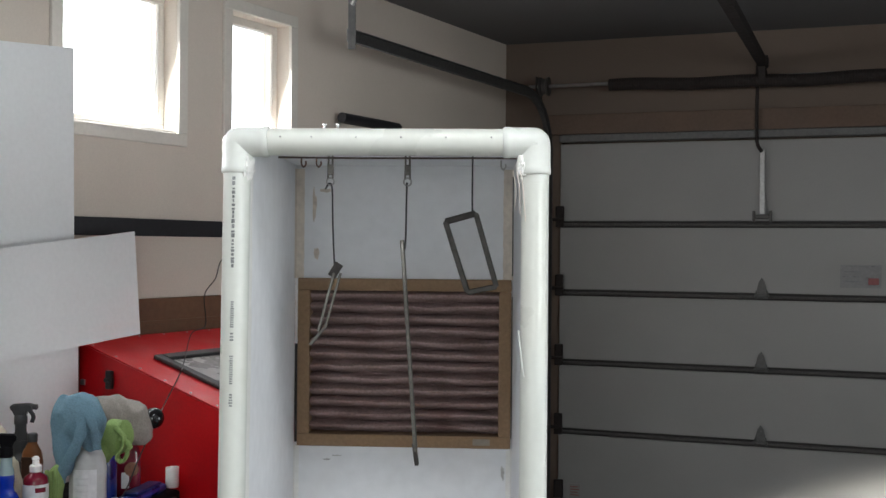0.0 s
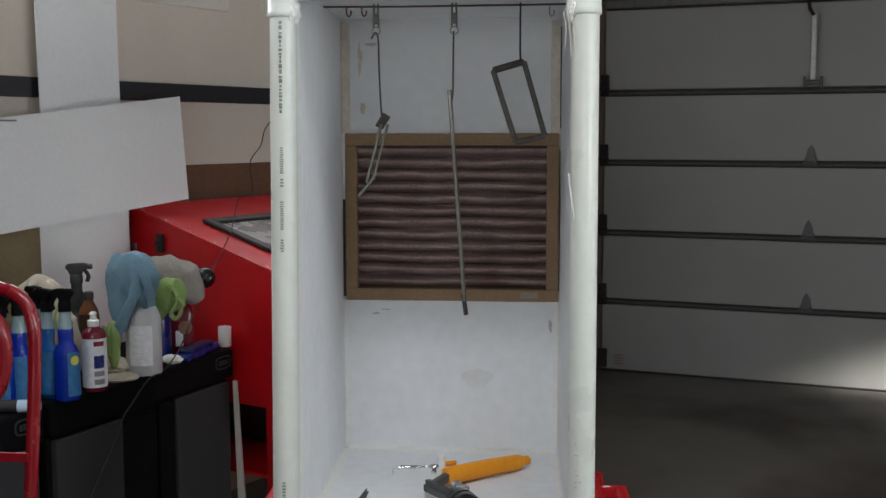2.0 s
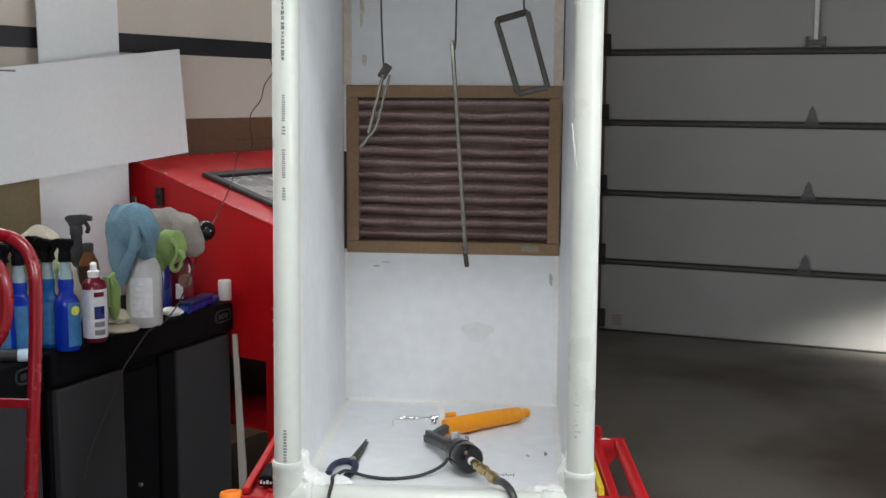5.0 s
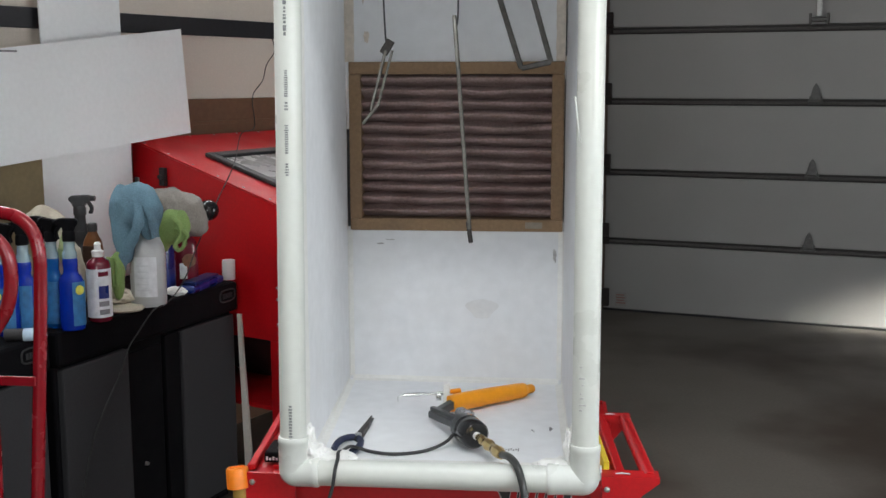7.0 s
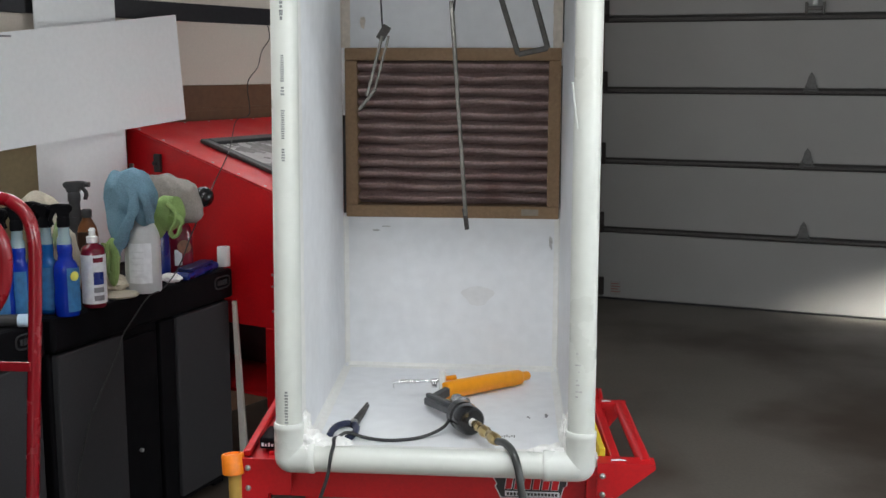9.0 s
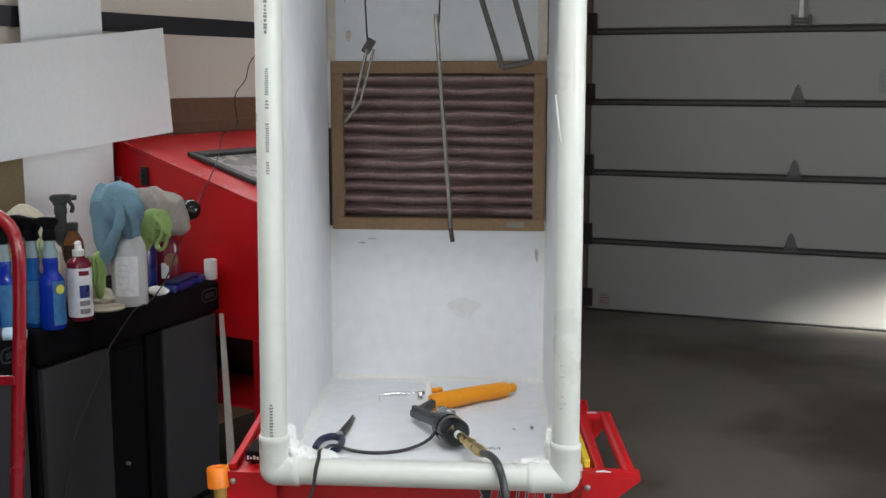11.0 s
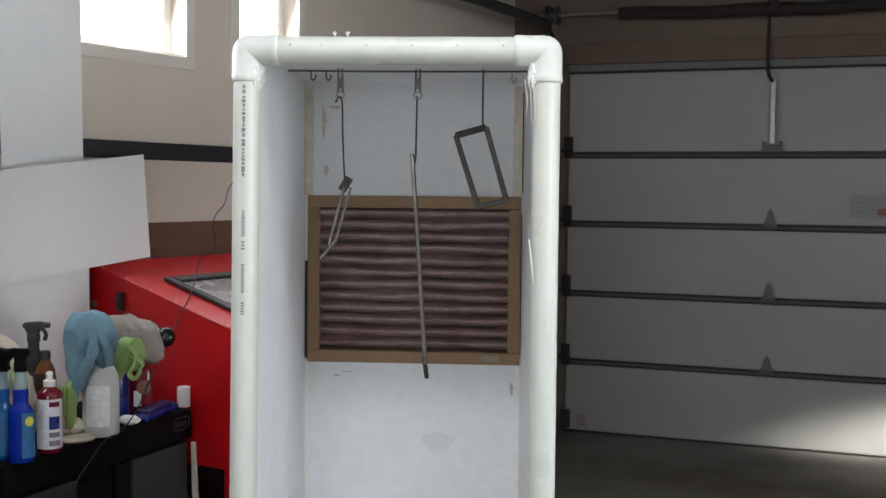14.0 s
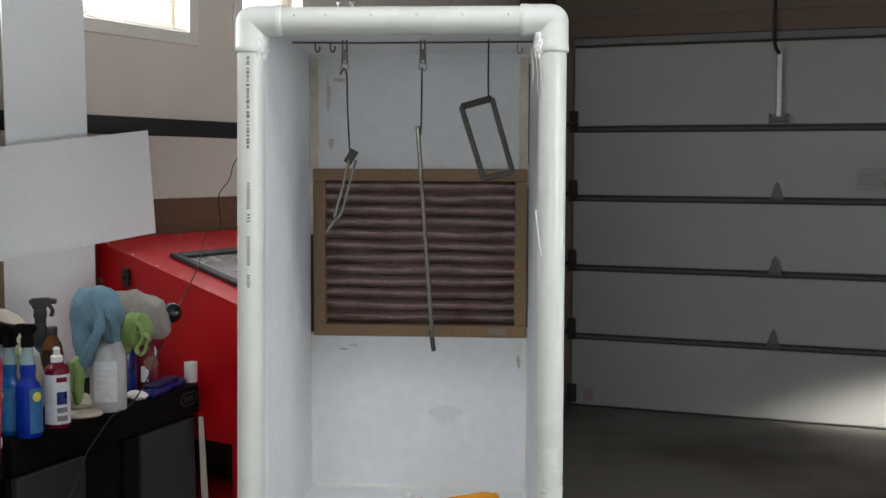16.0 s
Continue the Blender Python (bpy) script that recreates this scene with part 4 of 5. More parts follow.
part("bottle_clip", bm, clear("clear plastic", (0.85, 0.86, 0.86), 0.15, 0.8), gun, "clear plastic clip")
ax = Vector((0.10, -0.19, 0.0)).normalized()
c0 = Vector((0.074, 2.405, 0.684))
bm = tubed([c0 - ax * 0.022, c0 - ax * 0.016, c0 + ax * 0.012, c0 + ax * 0.015, c0 + ax * 0.020, c0 + ax * 0.024, c0 + ax * 0.060, c0 + ax * 0.066, c0 + ax * 0.064],
           [0.028, 0.035, 0.037, 0.0345, 0.0345, 0.037, 0.035, 0.030, 0.010], 28)
part("powder_cup", bm, M_GLOSSBLK, gun, "glossy black powder cup", smooth=True)
bm = tubed([c0 + ax * 0.062, c0 + ax * 0.078], 0.010, 12)
part("inlet", bm, M_WHITEPL, gun, smooth=True)
b0 = c0 + ax * 0.076
b1 = Vector((0.172, 2.214, 0.684))
pts = [b0.lerp(b1, k / 10) for k in range(11)]
bm = tubed(pts, [0.009, 0.012, 0.012, 0.010, 0.0145, 0.0145, 0.011, 0.013, 0.015, 0.0145, 0.012], 8)
part("air_coupler", bm, M_BRASS, gun, "brass air coupler")
hose = part("air_hose", tubed(spline([b1, (0.190, 2.176, 0.692), (0.208, 2.138, 0.686), (0.220, 2.115, 0.660), (0.228, 2.103, 0.62), (0.238, 2.095, 0.55), (0.25, 2.09, 0.40), (0.30, 2.06, 0.012), (0.5, 1.9, 0.012)], 8), 0.0090, 12), material("dark hose rubber", (0.035, 0.038, 0.036), 0.32, vary=0.15), smooth=True)
tagged(hose, "black rubber air hose draped over the booth's front pipe", "hose")
lead = part("power_lead", tubed(spline([(0.052, 2.405, 0.684), (0.03, 2.372, 0.660), (-0.02, 2.336, 0.646), (-0.09, 2.308, 0.645), (-0.15, 2.312, 0.648), (-0.195, 2.300, 0.664), (-0.208, 2.245, 0.672), (-0.208, 2.19, 0.686), (-0.203, 2.158, 0.6835), (-0.204, 2.127, 0.668), (-0.210, 2.118, 0.625), (-0.228, 2.112, 0.57), (-0.26, 2.107, 0.50), (-0.30, 2.10, 0.3), (-0.32, 2.06, 0.008), (-0.6, 1.8, 0.008)], 8), 0.0042, 10), M_BLACK, smooth=True)
tagged(lead, "thin black lead draped from the gun over the front pipe", "cable")
pl = thing("pliers", "blue-handled pliers lying on the booth floor", "pliers")
bm = bmesh.new()
tube(bm, [(-0.199, 2.400, 0.649), (-0.197, 2.430, 0.650), (-0.193, 2.51, 0.649), (-0.189, 2.585, 0.645)], [0.009, 0.011, 0.009, 0.003], 8)
part("jaw", bm, M_BAREDK, pl)
bm = tubed([(-0.200, 2.44, 0.653), (-0.193, 2.590, 0.650)], [0.005, 0.0025], 8)
part("jaw", bm, M_BAREDK, pl)
part("pivot", lathed([(0.009, 0), (0.009, 0.006), (0.005, 0.008)], 12, m=Matrix.Translation((-0.199, 2.412, 0.654))), M_STEEL, pl)
for pts in ([(-0.201, 2.410, 0.650), (-0.221, 2.408, 0.651), (-0.238, 2.385, 0.651), (-0.244, 2.350, 0.650), (-0.243, 2.315, 0.649)], [(-0.197, 2.405, 0.650), (-0.188, 2.385, 0.650), (-0.185, 2.350, 0.650), (-0.190, 2.318, 0.649), (-0.197, 2.302, 0.649)]):
    part("grip", tubed(spline(pts, 5), 0.0085, 10), M_NAVY, pl, "navy rubber grip", smooth=True)

for ob in (gun, hose, lead, pl):
    nudge(ob, 0.006, 0, -0.009)

# ---- cart under the booth ----
cart = thing("utility_cart", "red steel utility cart that carries the booth", "cart")
CZ = 0.612
bm = boxed(-0.385, 2.282, 0.488, 0.405, 2.289, 0.600, bevel=0.002)
part("front_panel", bm, M_RED, cart)
bm = boxed(-0.44, 2.90, 0.522, 0.44, 2.907, 0.600, bevel=0.002)
part("back_panel", bm, M_RED, cart)
for sx in (-1, 1):
    part("side_panel", boxed(sx * 0.445 - 0.004, 2.222, 0.522, sx * 0.445 + 0.004, 2.90, 0.600, bevel=0.001), M_RED, cart)
part("tray", boxed(-0.44, 2.222, 0.584, 0.44, 2.90, 0.590), M_RED, cart)
for sx in (-1, 1):
    for y in (2.26, 2.86):
        part("leg", boxed(sx * 0.40 - 0.02, y - 0.02, 0.0, sx * 0.40 + 0.02, y + 0.02, 0.592, bevel=0.003), M_RED, cart)
part("shelf", boxed(-0.42, 2.24, 0.14, 0.42, 2.88, 0.16, bevel=0.003), M_RED, cart)
# the booth stands on two bearers in the tray
for y in (2.40, 2.80):
    part("bearer", boxed(-0.25, y - 0.03, 0.590, 0.25, y + 0.03, 0.5975), M_RED, cart)
# right handle: plates at both ends, an inner rail and the round grip
for y, x1 in ((2.222, 0.538), (2.70, 0.505)):
    bm = prism([(0.405, 0.618), (x1, 0.618), (x1, 0.606), (0.45, 0.535), (0.405, 0.535)], 0.05 if y < 2.5 else 0.03, m=Matrix.Translation((0, y, 0)))
    part("handle_plate", bm, M_RED, cart)
bm = bmesh.new()
flat_bar(bm, (0.450, 2.268, 0.600), (0.424, 2.702, 0.600), 0.024, 0.036, (0, 0, 1))
part("handle_rail", bm, M_RED, cart)
part("handle_grip", tubed([(0.518, 2.25, 0.606), (0.490, 2.71, 0.606)], 0.0165, 16), M_RED, cart, smooth=True)
for x, y, w in ((0.455, 2.245, 0.035), (0.452, 2.712, 0.025)):
    bm = bmesh.new()
    tube(bm, [(x - w / 2, y, 0.6195), (x, y + 0.004, 0.6195), (x + w / 2, y, 0.6195)], [0.004, 0.007, 0.003], 8)
    bmesh.ops.scale(bm, vec=(1, 1, 0.15), verts=bm.verts, space=Matrix.Translation((0, 0, -0.6185)))
    part("worn_patch", bm, M_LABEL, cart, "chipped pale patch in the red paint")
for x, z in ((0.417, 0.590), (0.417, 0.545), (-0.417, 0.585), (-0.417, 0.535)):
    part("rivet", lathed([(0.001, 0), (0.0075, 0), (0.006, 0.004), (0.002, 0.006)], 12, m=Matrix.Translation((x, 2.215 if x > 0 else 2.205, z)) @ Matrix.Rotation(radians(90), 4, "X")), M_STEEL, cart, "steel rivet")
# left handle
bm = bmesh.new()
flat_bar(bm, (-0.430, 2.25, 0.604), (-0.458, 2.70, 0.604), 0.018, 0.016, (0, 0, 1))
part("handle_grip", bm, M_RED, cart)
part("handle_plate", prism([(-0.448, 0.606), (-0.315, 0.606), (-0.315, 0.522), (-0.370, 0.522), (-0.370, 0.40), (-0.448, 0.40)], 0.008, m=Matrix.Translation((0, 2.210, 0))), M_RED, cart)
# badge on the front panel: plain shapes and bars
BZ = -0.040


def badge_shape(g, dy, mat, parent, name):
    pts = [(0.160 - g, 0.600), (0.172 - g, 0.578), (0.168 - g, 0.572), (0.182 - g, 0.546 - g), (0.322 + g * 0.5, 0.550 - g), (0.328 + g, 0.574), (0.335 + g, 0.578), (0.336 + g, 0.600)]
    return part(name, prism(pts, 0.002, m=Matrix.Translation((0, 2.280 - dy, BZ))), mat, parent)


badge = badge_shape(0.003, 0.0, M_LABEL, cart, "badge")
tagged(badge, "white-edged dark badge with red and white bars")
badge_shape(0.0, 0.0025, M_BLACK, badge, "badge_ground")
part("badge_band", boxed(0.190, 2.274, BZ + 0.5505, 0.320, 2.276, BZ + 0.5625), M_LABEL, badge)
for k in range(6):
    x = 0.190 + 0.022 * k
    for g, y, mat in ((0.0016, 2.2745, M_LABEL), (0.0, 2.2725, M_RED)):
        part("badge_bar", prism([(x - g, 0.569 - g), (x + 0.015 + g, 0.569 - g), (x + 0.019 + g, 0.595), (x + 0.004 - g, 0.595)], 0.0018, m=Matrix.Translation((0, y, BZ))), mat, badge)
for k in range(15):
    part("badge_bar", boxed(0.194 + 0.0082 * k, 2.2725, BZ + 0.553, 0.200 + 0.0082 * k, 2.2738, BZ + 0.560), M_BLACK, badge)
# added box whose pale front stands in for a drawer below the panel
ob = part("drawer_stand_in", boxed(0.03, 2.30, 0.1605, 0.355, 2.62, 0.478, bevel=0.004), material("pale pink face", (0.55, 0.46, 0.45), 0.6, vary=0.1))
tagged(ob, "pale box on the cart's lower shelf, standing in for a drawer", "box")

# odds and ends in the tray
ob = part("tool_case", boxed(-0.412, 2.30, 0.5985, -0.33, 2.40, 0.626, bevel=0.005), M_BLKPLASTIC)
tagged(ob, "black plastic tool case in the cart tray", "tool case")
bm = bmesh.new()
for k in range(4):
    box(bm, -0.407 + 0.008 * k, 2.2985, 0.606, -0.402 + 0.008 * k, 2.2998, 0.615 - 0.003 * (k % 2))
part("print", bm, M_LABEL, ob, "white bars of unreadable print")
ob = part("folding_rule", boxed(0.0, 0.0, 0.0, 0.014, 0.20, 0.034, bevel=0.002, m=pose(0.412, 2.285, 0.5985, 0, 0, 4)), M_YELLOW)
tagged(ob, "yellow folding rule in the cart tray", "ruler")
ob = part("paper_card", boxed(0.385, 2.25, 0.5985, 0.408, 2.30, 0.618), M_LABEL)
tagged(ob, "white card scrap in the cart tray", "card")
tub = thing("capped_tube", "amber tube with an orange screw cap hung on the cart", "tube")
bm = lathed([(0.014, 0.0), (0.016, 0.002), (0.017, 0.10), (0.017, 0.105)], 20, m=Matrix.Translation((-0.462, 2.215, 0.46)))
part("tube_body", bm, material("amber plastic", (0.42, 0.26, 0.06), 0.3), tub, smooth=True)
bm = lathed([(0.024, 0.0), (0.0265, 0.002), (0.0265, 0.046), (0.024, 0.050), (0.020, 0.050), (0.019, 0.046), (0.002, 0.046)], 32, wobble=lambda a, z: 1 + 0.012 * math.cos(16 * a), m=pose(-0.465, 2.213, 0.563, -8, -5, 0))
part("cap", bm, material("amber orange plastic", (0.80, 0.21, 0.012), 0.4, vary=0.1, scale=30), tub, "orange screw cap", smooth=True)
part("strap", boxed(-0.478, 2.20, 0.50, -0.444, 2.232, 0.506, bevel=0.002), M_STEEL, tub)

for ob in list(scene.collection.all_objects):
    if ob.parent is None and ob.name.split(".")[0] in ("utility_cart", "drawer_stand_in", "tool_case", "folding_rule", "paper_card"):
        nudge(ob, 0.004, 0, 0.008)
nudge(tub, 0.016, 0, 0.010)

# ---- plastic cabinets ----
CD = Vector((-0.3185, -0.9479, 0))
CN = Vector((-0.9479, 0.3185, 0))
CAB = axes(Vector((-0.844, 3.640, 0)), CD * -1, CN)   # x back to the cabinet end, y to the wall
CH = 0.81


def cabinet(s0, label):
    m = CAB @ Matrix.Translation((-s0 - 0.915, 0, 0))
    c = thing("storage_cabinet", label, "cabinet", group="plastic cabinets by the wall", m=m)
    W = 0.915
    bm = boxed(0.008, 0.03, 0.02, W - 0.008, 0.44, CH - 0.105, bevel=0.01)
    part("body", bm, M_BLKPLASTIC, c)
    bm = boxed(0.0, 0.0, CH - 0.108, W, 0.455, CH, bevel=0.012)
    box(bm, 0.03, 0.03, CH - 0.112, W - 0.03, 0.43, CH - 0.104)
    part("top", bm, M_BLKPLASTIC, c, "thick black moulded top")
    for a, b in ((0.585, 0.893), (0.020, 0.311)):
        bm = boxed(a, 0.006, 0.05, b, 0.034, CH - 0.118, bevel=0.006)
        part("door", bm, M_GREYPLASTIC, c, "ribbed grey plastic door")
    bm = boxed(0.503, 0.014, 0.05, 0.581, 0.034, CH - 0.118, bevel=0.004)
    part("stile", bm, M_BLKPLASTIC, c)
    bm = boxed(0.315, 0.020, 0.05, 0.491, 0.034, CH - 0.14, bevel=0.004)
    part("stile", bm, M_BLKPLASTIC, c)
    part("knob", lathed([(0.002, 0), (0.007, 0), (0.006, 0.010), (0.002, 0.012)], 12, m=Matrix.Translation((0.388, 0.020, 0.285)) @ Matrix.Rotation(radians(90), 4, "X")), M_STEEL, c, "small bright latch knob")
    pts = [(0.845 + 0.045 * math.copysign(abs(math.cos(a)) ** 0.5, math.cos(a)), -0.002, CH - 0.042 + 0.021 * math.copysign(abs(math.sin(a)) ** 0.6, math.sin(a))) for a in (2 * math.pi * k / 32 for k in range(33))]
    b = part("badge", tubed(pts, 0.003, 6, cap=False), M_GREYPLASTIC, c, "raised oval maker's badge with plain bars")
    for k in range(5):
        part("badge_bar", boxed(0.817 + 0.012 * k, -0.004, CH - 0.052, 0.825 + 0.012 * k, 0.0, CH - 0.034, bevel=0.001), M_GREYPLASTIC, b)
    for x in (0.06, W - 0.06):
        for y in (0.08, 0.40):
            part("foot", boxed(x - 0.03, y - 0.03, 0.0, x + 0.03, y + 0.03, 0.022), M_BLKPLASTIC, c)
    return c


cabinet(0.0, "black plastic cabinet with grey doors crowded with bottles")
cabinet(0.945, "black plastic cabinet with grey doors beside the hand truck")
lean = part("leaning_board", sheet([(-0.822, 3.655, 0.0), (-0.790, 3.645, 0.0), (-0.828, 3.66, 0.68), (-0.842, 3.665, 0.68)], 0.012), M_TRIM)
nudge(lean, -0.017, 0, 0)
tagged(lean, "narrow cream board leaning at the cabinet end", "board")


# ---- bottles and cloths ----
M_NECK = clear("clear empty neck", (0.45, 0.60, 0.66), 0.1, 0.6)


def sprayer(m, h, r, liquid, label, label_mat, head_mat, shift=0.0, badge_mat=None):
    b = thing("spray_bottle", label, "spray bottle", group="cleaning bottles on the cabinet", m=m)
    hb = h * 0.70
    part("bottle", lathed([(r * 0.9, 0.0), (r, 0.006), (r * 1.02, hb * 0.22), (r * 0.96, hb * 0.36), (r, hb * 0.52), (r * 0.98, hb * 0.60), (r * 0.84, hb * 0.655), (r * 0.62, hb * 0.69), (r * 0.56, hb * 0.74), (r * 0.62, hb * 0.82), (r * 0.60, hb * 0.87), (r * 0.56, hb * 0.88)], 28, squash=0.78), liquid, b, smooth=True)
    part("neck", lathed([(r * 0.59, hb * 0.88 + 0.0005), (r * 0.58, hb * 0.95), (r * 0.46, hb * 0.985), (r * 0.44, hb + 0.022)], 20, squash=0.8), head_mat if liquid is head_mat else M_NECK, b, smooth=True)
    bm = lathed([(r * 0.50, hb + 0.022), (r * 0.52, hb + 0.026), (r * 0.50, hb + 0.048), (r * 0.36, hb + 0.054)], 20)
    part("collar", bm, head_mat, b, smooth=True)
    bm = prism([(-0.017, 0.0), (0.015, 0.0), (0.018, 0.016), (0.034, 0.018), (0.036, 0.036), (0.020, 0.040), (-0.024, 0.037), (-0.029, 0.024), (-0.018, 0.012)], 0.024, m=Matrix.Translation((0, -0.012, hb + 0.050)))
    bmesh.ops.bevel(bm, geom=bm.edges[:], offset=0.003, segments=2, affect="EDGES")
    part("spray_head", bm, head_mat, b, smooth=True)
    part("nozzle", tubed([(0.034, 0, hb + 0.078), (0.044, 0, hb + 0.078)], 0.009, 12), head_mat, b, smooth=True)
    bm = tubed(spline([(0.022, 0, hb + 0.070), (0.034, 0, hb + 0.048), (0.030, 0, hb + 0.028)], 4), 0.006, 8)
    part("trigger", bm, head_mat, b, smooth=True)
    n = 10
    bm = bmesh.new()
    prev = None
    for k in range(n + 1):
        a = radians(-90 - 55 + 110 * k / n + shift)
        rr = r * 1.055
        pair = [bm.verts.new((rr * math.cos(a), rr * math.sin(a) * 0.79, z)) for z in (hb * 0.06, hb * 0.60)]
        if prev:
            bm.faces.new((prev[0], pair[0], pair[1], prev[1]))
        prev = pair
    lab = part("label", bm, label_mat, b, "bright printed label")
    if badge_mat:
        a = radians(-90 + shift - 22)
        q = Vector((r * 1.05 * math.cos(a), r * 1.07 * math.sin(a) * 0.79, hb * 0.50))
        part("label_mark", lathed([(0.014, 0), (0.014, 0.002), (0.010, 0.003)], 16, m=Matrix.Translation(q) @ Matrix.Rotation(a + math.pi / 2, 4, "Z") @ Matrix.Rotation(radians(90), 4, "X")), badge_mat, lab)
    return b


def stand(x, y, turn=0.0, z=CH):
    return pose(x, y, z, 0, 0, turn)


M_HEAD = M_BLKPLASTIC
M_LY = material("yellow label", (0.62, 0.60, 0.10), 0.5, vary=0.2)
sprayer(stand(-1.109, 2.822, 200), 0.343, 0.036, M_BLUELIQ, "blue window cleaner in a spray bottle with black head", M_LABELB, M_HEAD, 242, M_LY)
sprayer(stand(-1.176, 2.850, 160), 0.335, 0.036, M_CYANLIQ, "pale blue cleaner in a spray bottle beside others", M_LABELB, M_HEAD, 190, M_LY)
sprayer(stand(-1.228, 2.775, 190), 0.335, 0.036, M_BLUELIQ, "blue cleaner in a spray bottle behind the hand truck", M_LABELB, M_HEAD, 170, M_LY)
sprayer(stand(-1.262, 2.735, 175), 0.335, 0.036, M_BLUELIQ, "blue cleaner in a spray bottle near the wall", M_LABELB, M_HEAD, 185, M_LY)
sprayer(stand(-1.232, 2.90, 150), 0.335, 0.036, M_CYANLIQ, "pale blue cleaner in a spray bottle near the wall", M_LABELB, M_HEAD, 200, M_LY)
sprayer(stand(-1.280, 3.30, 5) @ Matrix.Diagonal((1.2, 1.2, 1.0, 1)), 0.366, 0.034, M_GUNGREY, "dark bottle with a large grey spray head at the back", M_GUNGREY, M_GUNGREY, 90)

rb = thing("polish_bottle", "dark red polish bottle with white cap and paper label", "bottle", group="cleaning bottles on the cabinet", m=stand(-1.078, 2.950) @ Matrix.Diagonal((1.16, 1.16, 0.965, 1)))
part("bottle", lathed([(0.028, 0), (0.031, 0.004), (0.031, 0.178), (0.028, 0.190), (0.015, 0.200), (0.014, 0.204)], 28), M_REDBOT, rb, smooth=True)
part("cap", lathed([(0.015, 0.204), (0.0155, 0.222), (0.009, 0.226), (0.008, 0.240), (0.010, 0.242), (0.006, 0.250)], 18), M_WHITEPL, rb, "white flip cap", smooth=True)
bm = bmesh.new()
prev = None
for k in range(21):
    a = radians(-200 + 220 * k / 20)
    pair = [bm.verts.new((0.0317 * math.cos(a), 0.0317 * math.sin(a), z)) for z in (0.014, 0.168)]
    if prev:
        bm.faces.new((prev[0], pair[0], pair[1], prev[1]))
    prev = pair
lb2 = part("label", bm, M_LABEL, rb, "white paper label with dark bars")
for z0, z1, mat in ((0.145, 0.160, M_REDBOT), (0.075, 0.115, M_NAVYBOT), (0.050, 0.066, M_INK), (0.024, 0.040, M_INK)):
    bm = bmesh.new()
    prev = None
    for k in range(7):
        a = radians(-70 + 50 * k / 6)
        pair = [bm.verts.new((0.0322 * math.cos(a), 0.0322 * math.sin(a), z)) for z in (z0, z1)]
        if prev:
            bm.faces.new((prev[0], pair[0], pair[1], prev[1]))
        prev = pair
    part("label_bar", bm, mat, lb2)

jug = thing("white_bottle", "translucent white bottle with a paper label, cloth over its top", "bottle", group="cleaning bottles on the cabinet", m=stand(-1.010, 3.185, 8) @ Matrix.Diagonal((1.08, 1.08, 1, 1)))
part("bottle", lathed([(0.048, 0), (0.053, 0.006), (0.053, 0.165), (0.050, 0.19), (0.036, 0.225), (0.026, 0.25), (0.020, 0.27), (0.020, 0.33)], 28, squash=0.85), M_MILK, jug, smooth=True)
bm = bmesh.new()
prev = None
for k in range(13):
    a = radians(-128 + 76 * k / 12)
    pair = [bm.verts.new((0.0545 * math.cos(a), 0.0545 * math.sin(a) * 0.86, z)) for z in (0.035, 0.165)]
    if prev:
        bm.faces.new((prev[0], pair[0], pair[1], prev[1]))
    prev = pair
lab = part("label", bm, M_LABEL, jug, "pale paper label")
for k in range(5):
    bm = bmesh.new()
    prev = None
    for j in range(5):
        a = radians(-118 + 40 * j / 4)
        pair = [bm.verts.new((0.0552 * math.cos(a), 0.0552 * math.sin(a) * 0.865, z)) for z in (0.055 + 0.02 * k, 0.059 + 0.02 * k)]
        if prev:
            bm.faces.new((prev[0], pair[0], pair[1], prev[1]))
        prev = pair
    part("label_bar", bm, material("pale grey print", (0.62, 0.64, 0.66), 0.7), lab)


def rounded_bottle(name, m, w, d, h, mat, label, cap=M_NAVYBOT):
    ob = thing(name, label, "bottle", group="cleaning bottles on the cabinet", m=m)
    r = w / 2
    part("bottle", lathed([(r * 0.92, 0), (r, 0.005), (r, h * 0.66), (r * 0.85, h * 0.78), (r * 0.45, h * 0.88), (r * 0.42, h * 0.90)], 24, squash=d / w), mat, ob, smooth=True)
    part("cap", lathed([(r * 0.46, h * 0.90), (r * 0.48, h * 0.98), (r * 0.40, h)], 18), cap, ob, smooth=True)
    return ob


ob = rounded_bottle("brown_bottle", stand(-1.206, 3.22, 0), 0.070, 0.05, 0.262, material("brown plastic bottle", (0.20, 0.075, 0.025), 0.3), "brown plastic bottle with a dark label at the back", M_GUNGREY)
part("label", boxed(-0.024, -0.0275, 0.06, 0.024, -0.024, 0.19, bevel=0.001), material("dark brown label", (0.05, 0.025, 0.015), 0.5, vary=0.4, scale=50), ob, "dark printed label")
rounded_bottle("wax_bottle", stand(-1.024, 3.400, 70), 0.075, 0.045, 0.235, M_NAVYBOT, "flat navy plastic wax bottle")
o = rounded_bottle("wax_bottle", stand(-0.990, 3.50, 20), 0.085, 0.05, 0.215, M_REDBOT, "dark red plastic wax bottle with a pale emblem")
part("label_mark", lathed([(0.024, 0), (0.024, 0.002), (0.018, 0.003)], 20, m=Matrix.Translation((0.012, -0.027, 0.10)) @ Matrix.Rotation(radians(90), 4, "X")), material("copper emblem", (0.22, 0.10, 0.06), 0.5, vary=0.3, scale=60), o)
part("label_mark", boxed(-0.022, -0.0285, 0.035, 0.004, -0.0255, 0.09, bevel=0.002), M_LABEL, o)
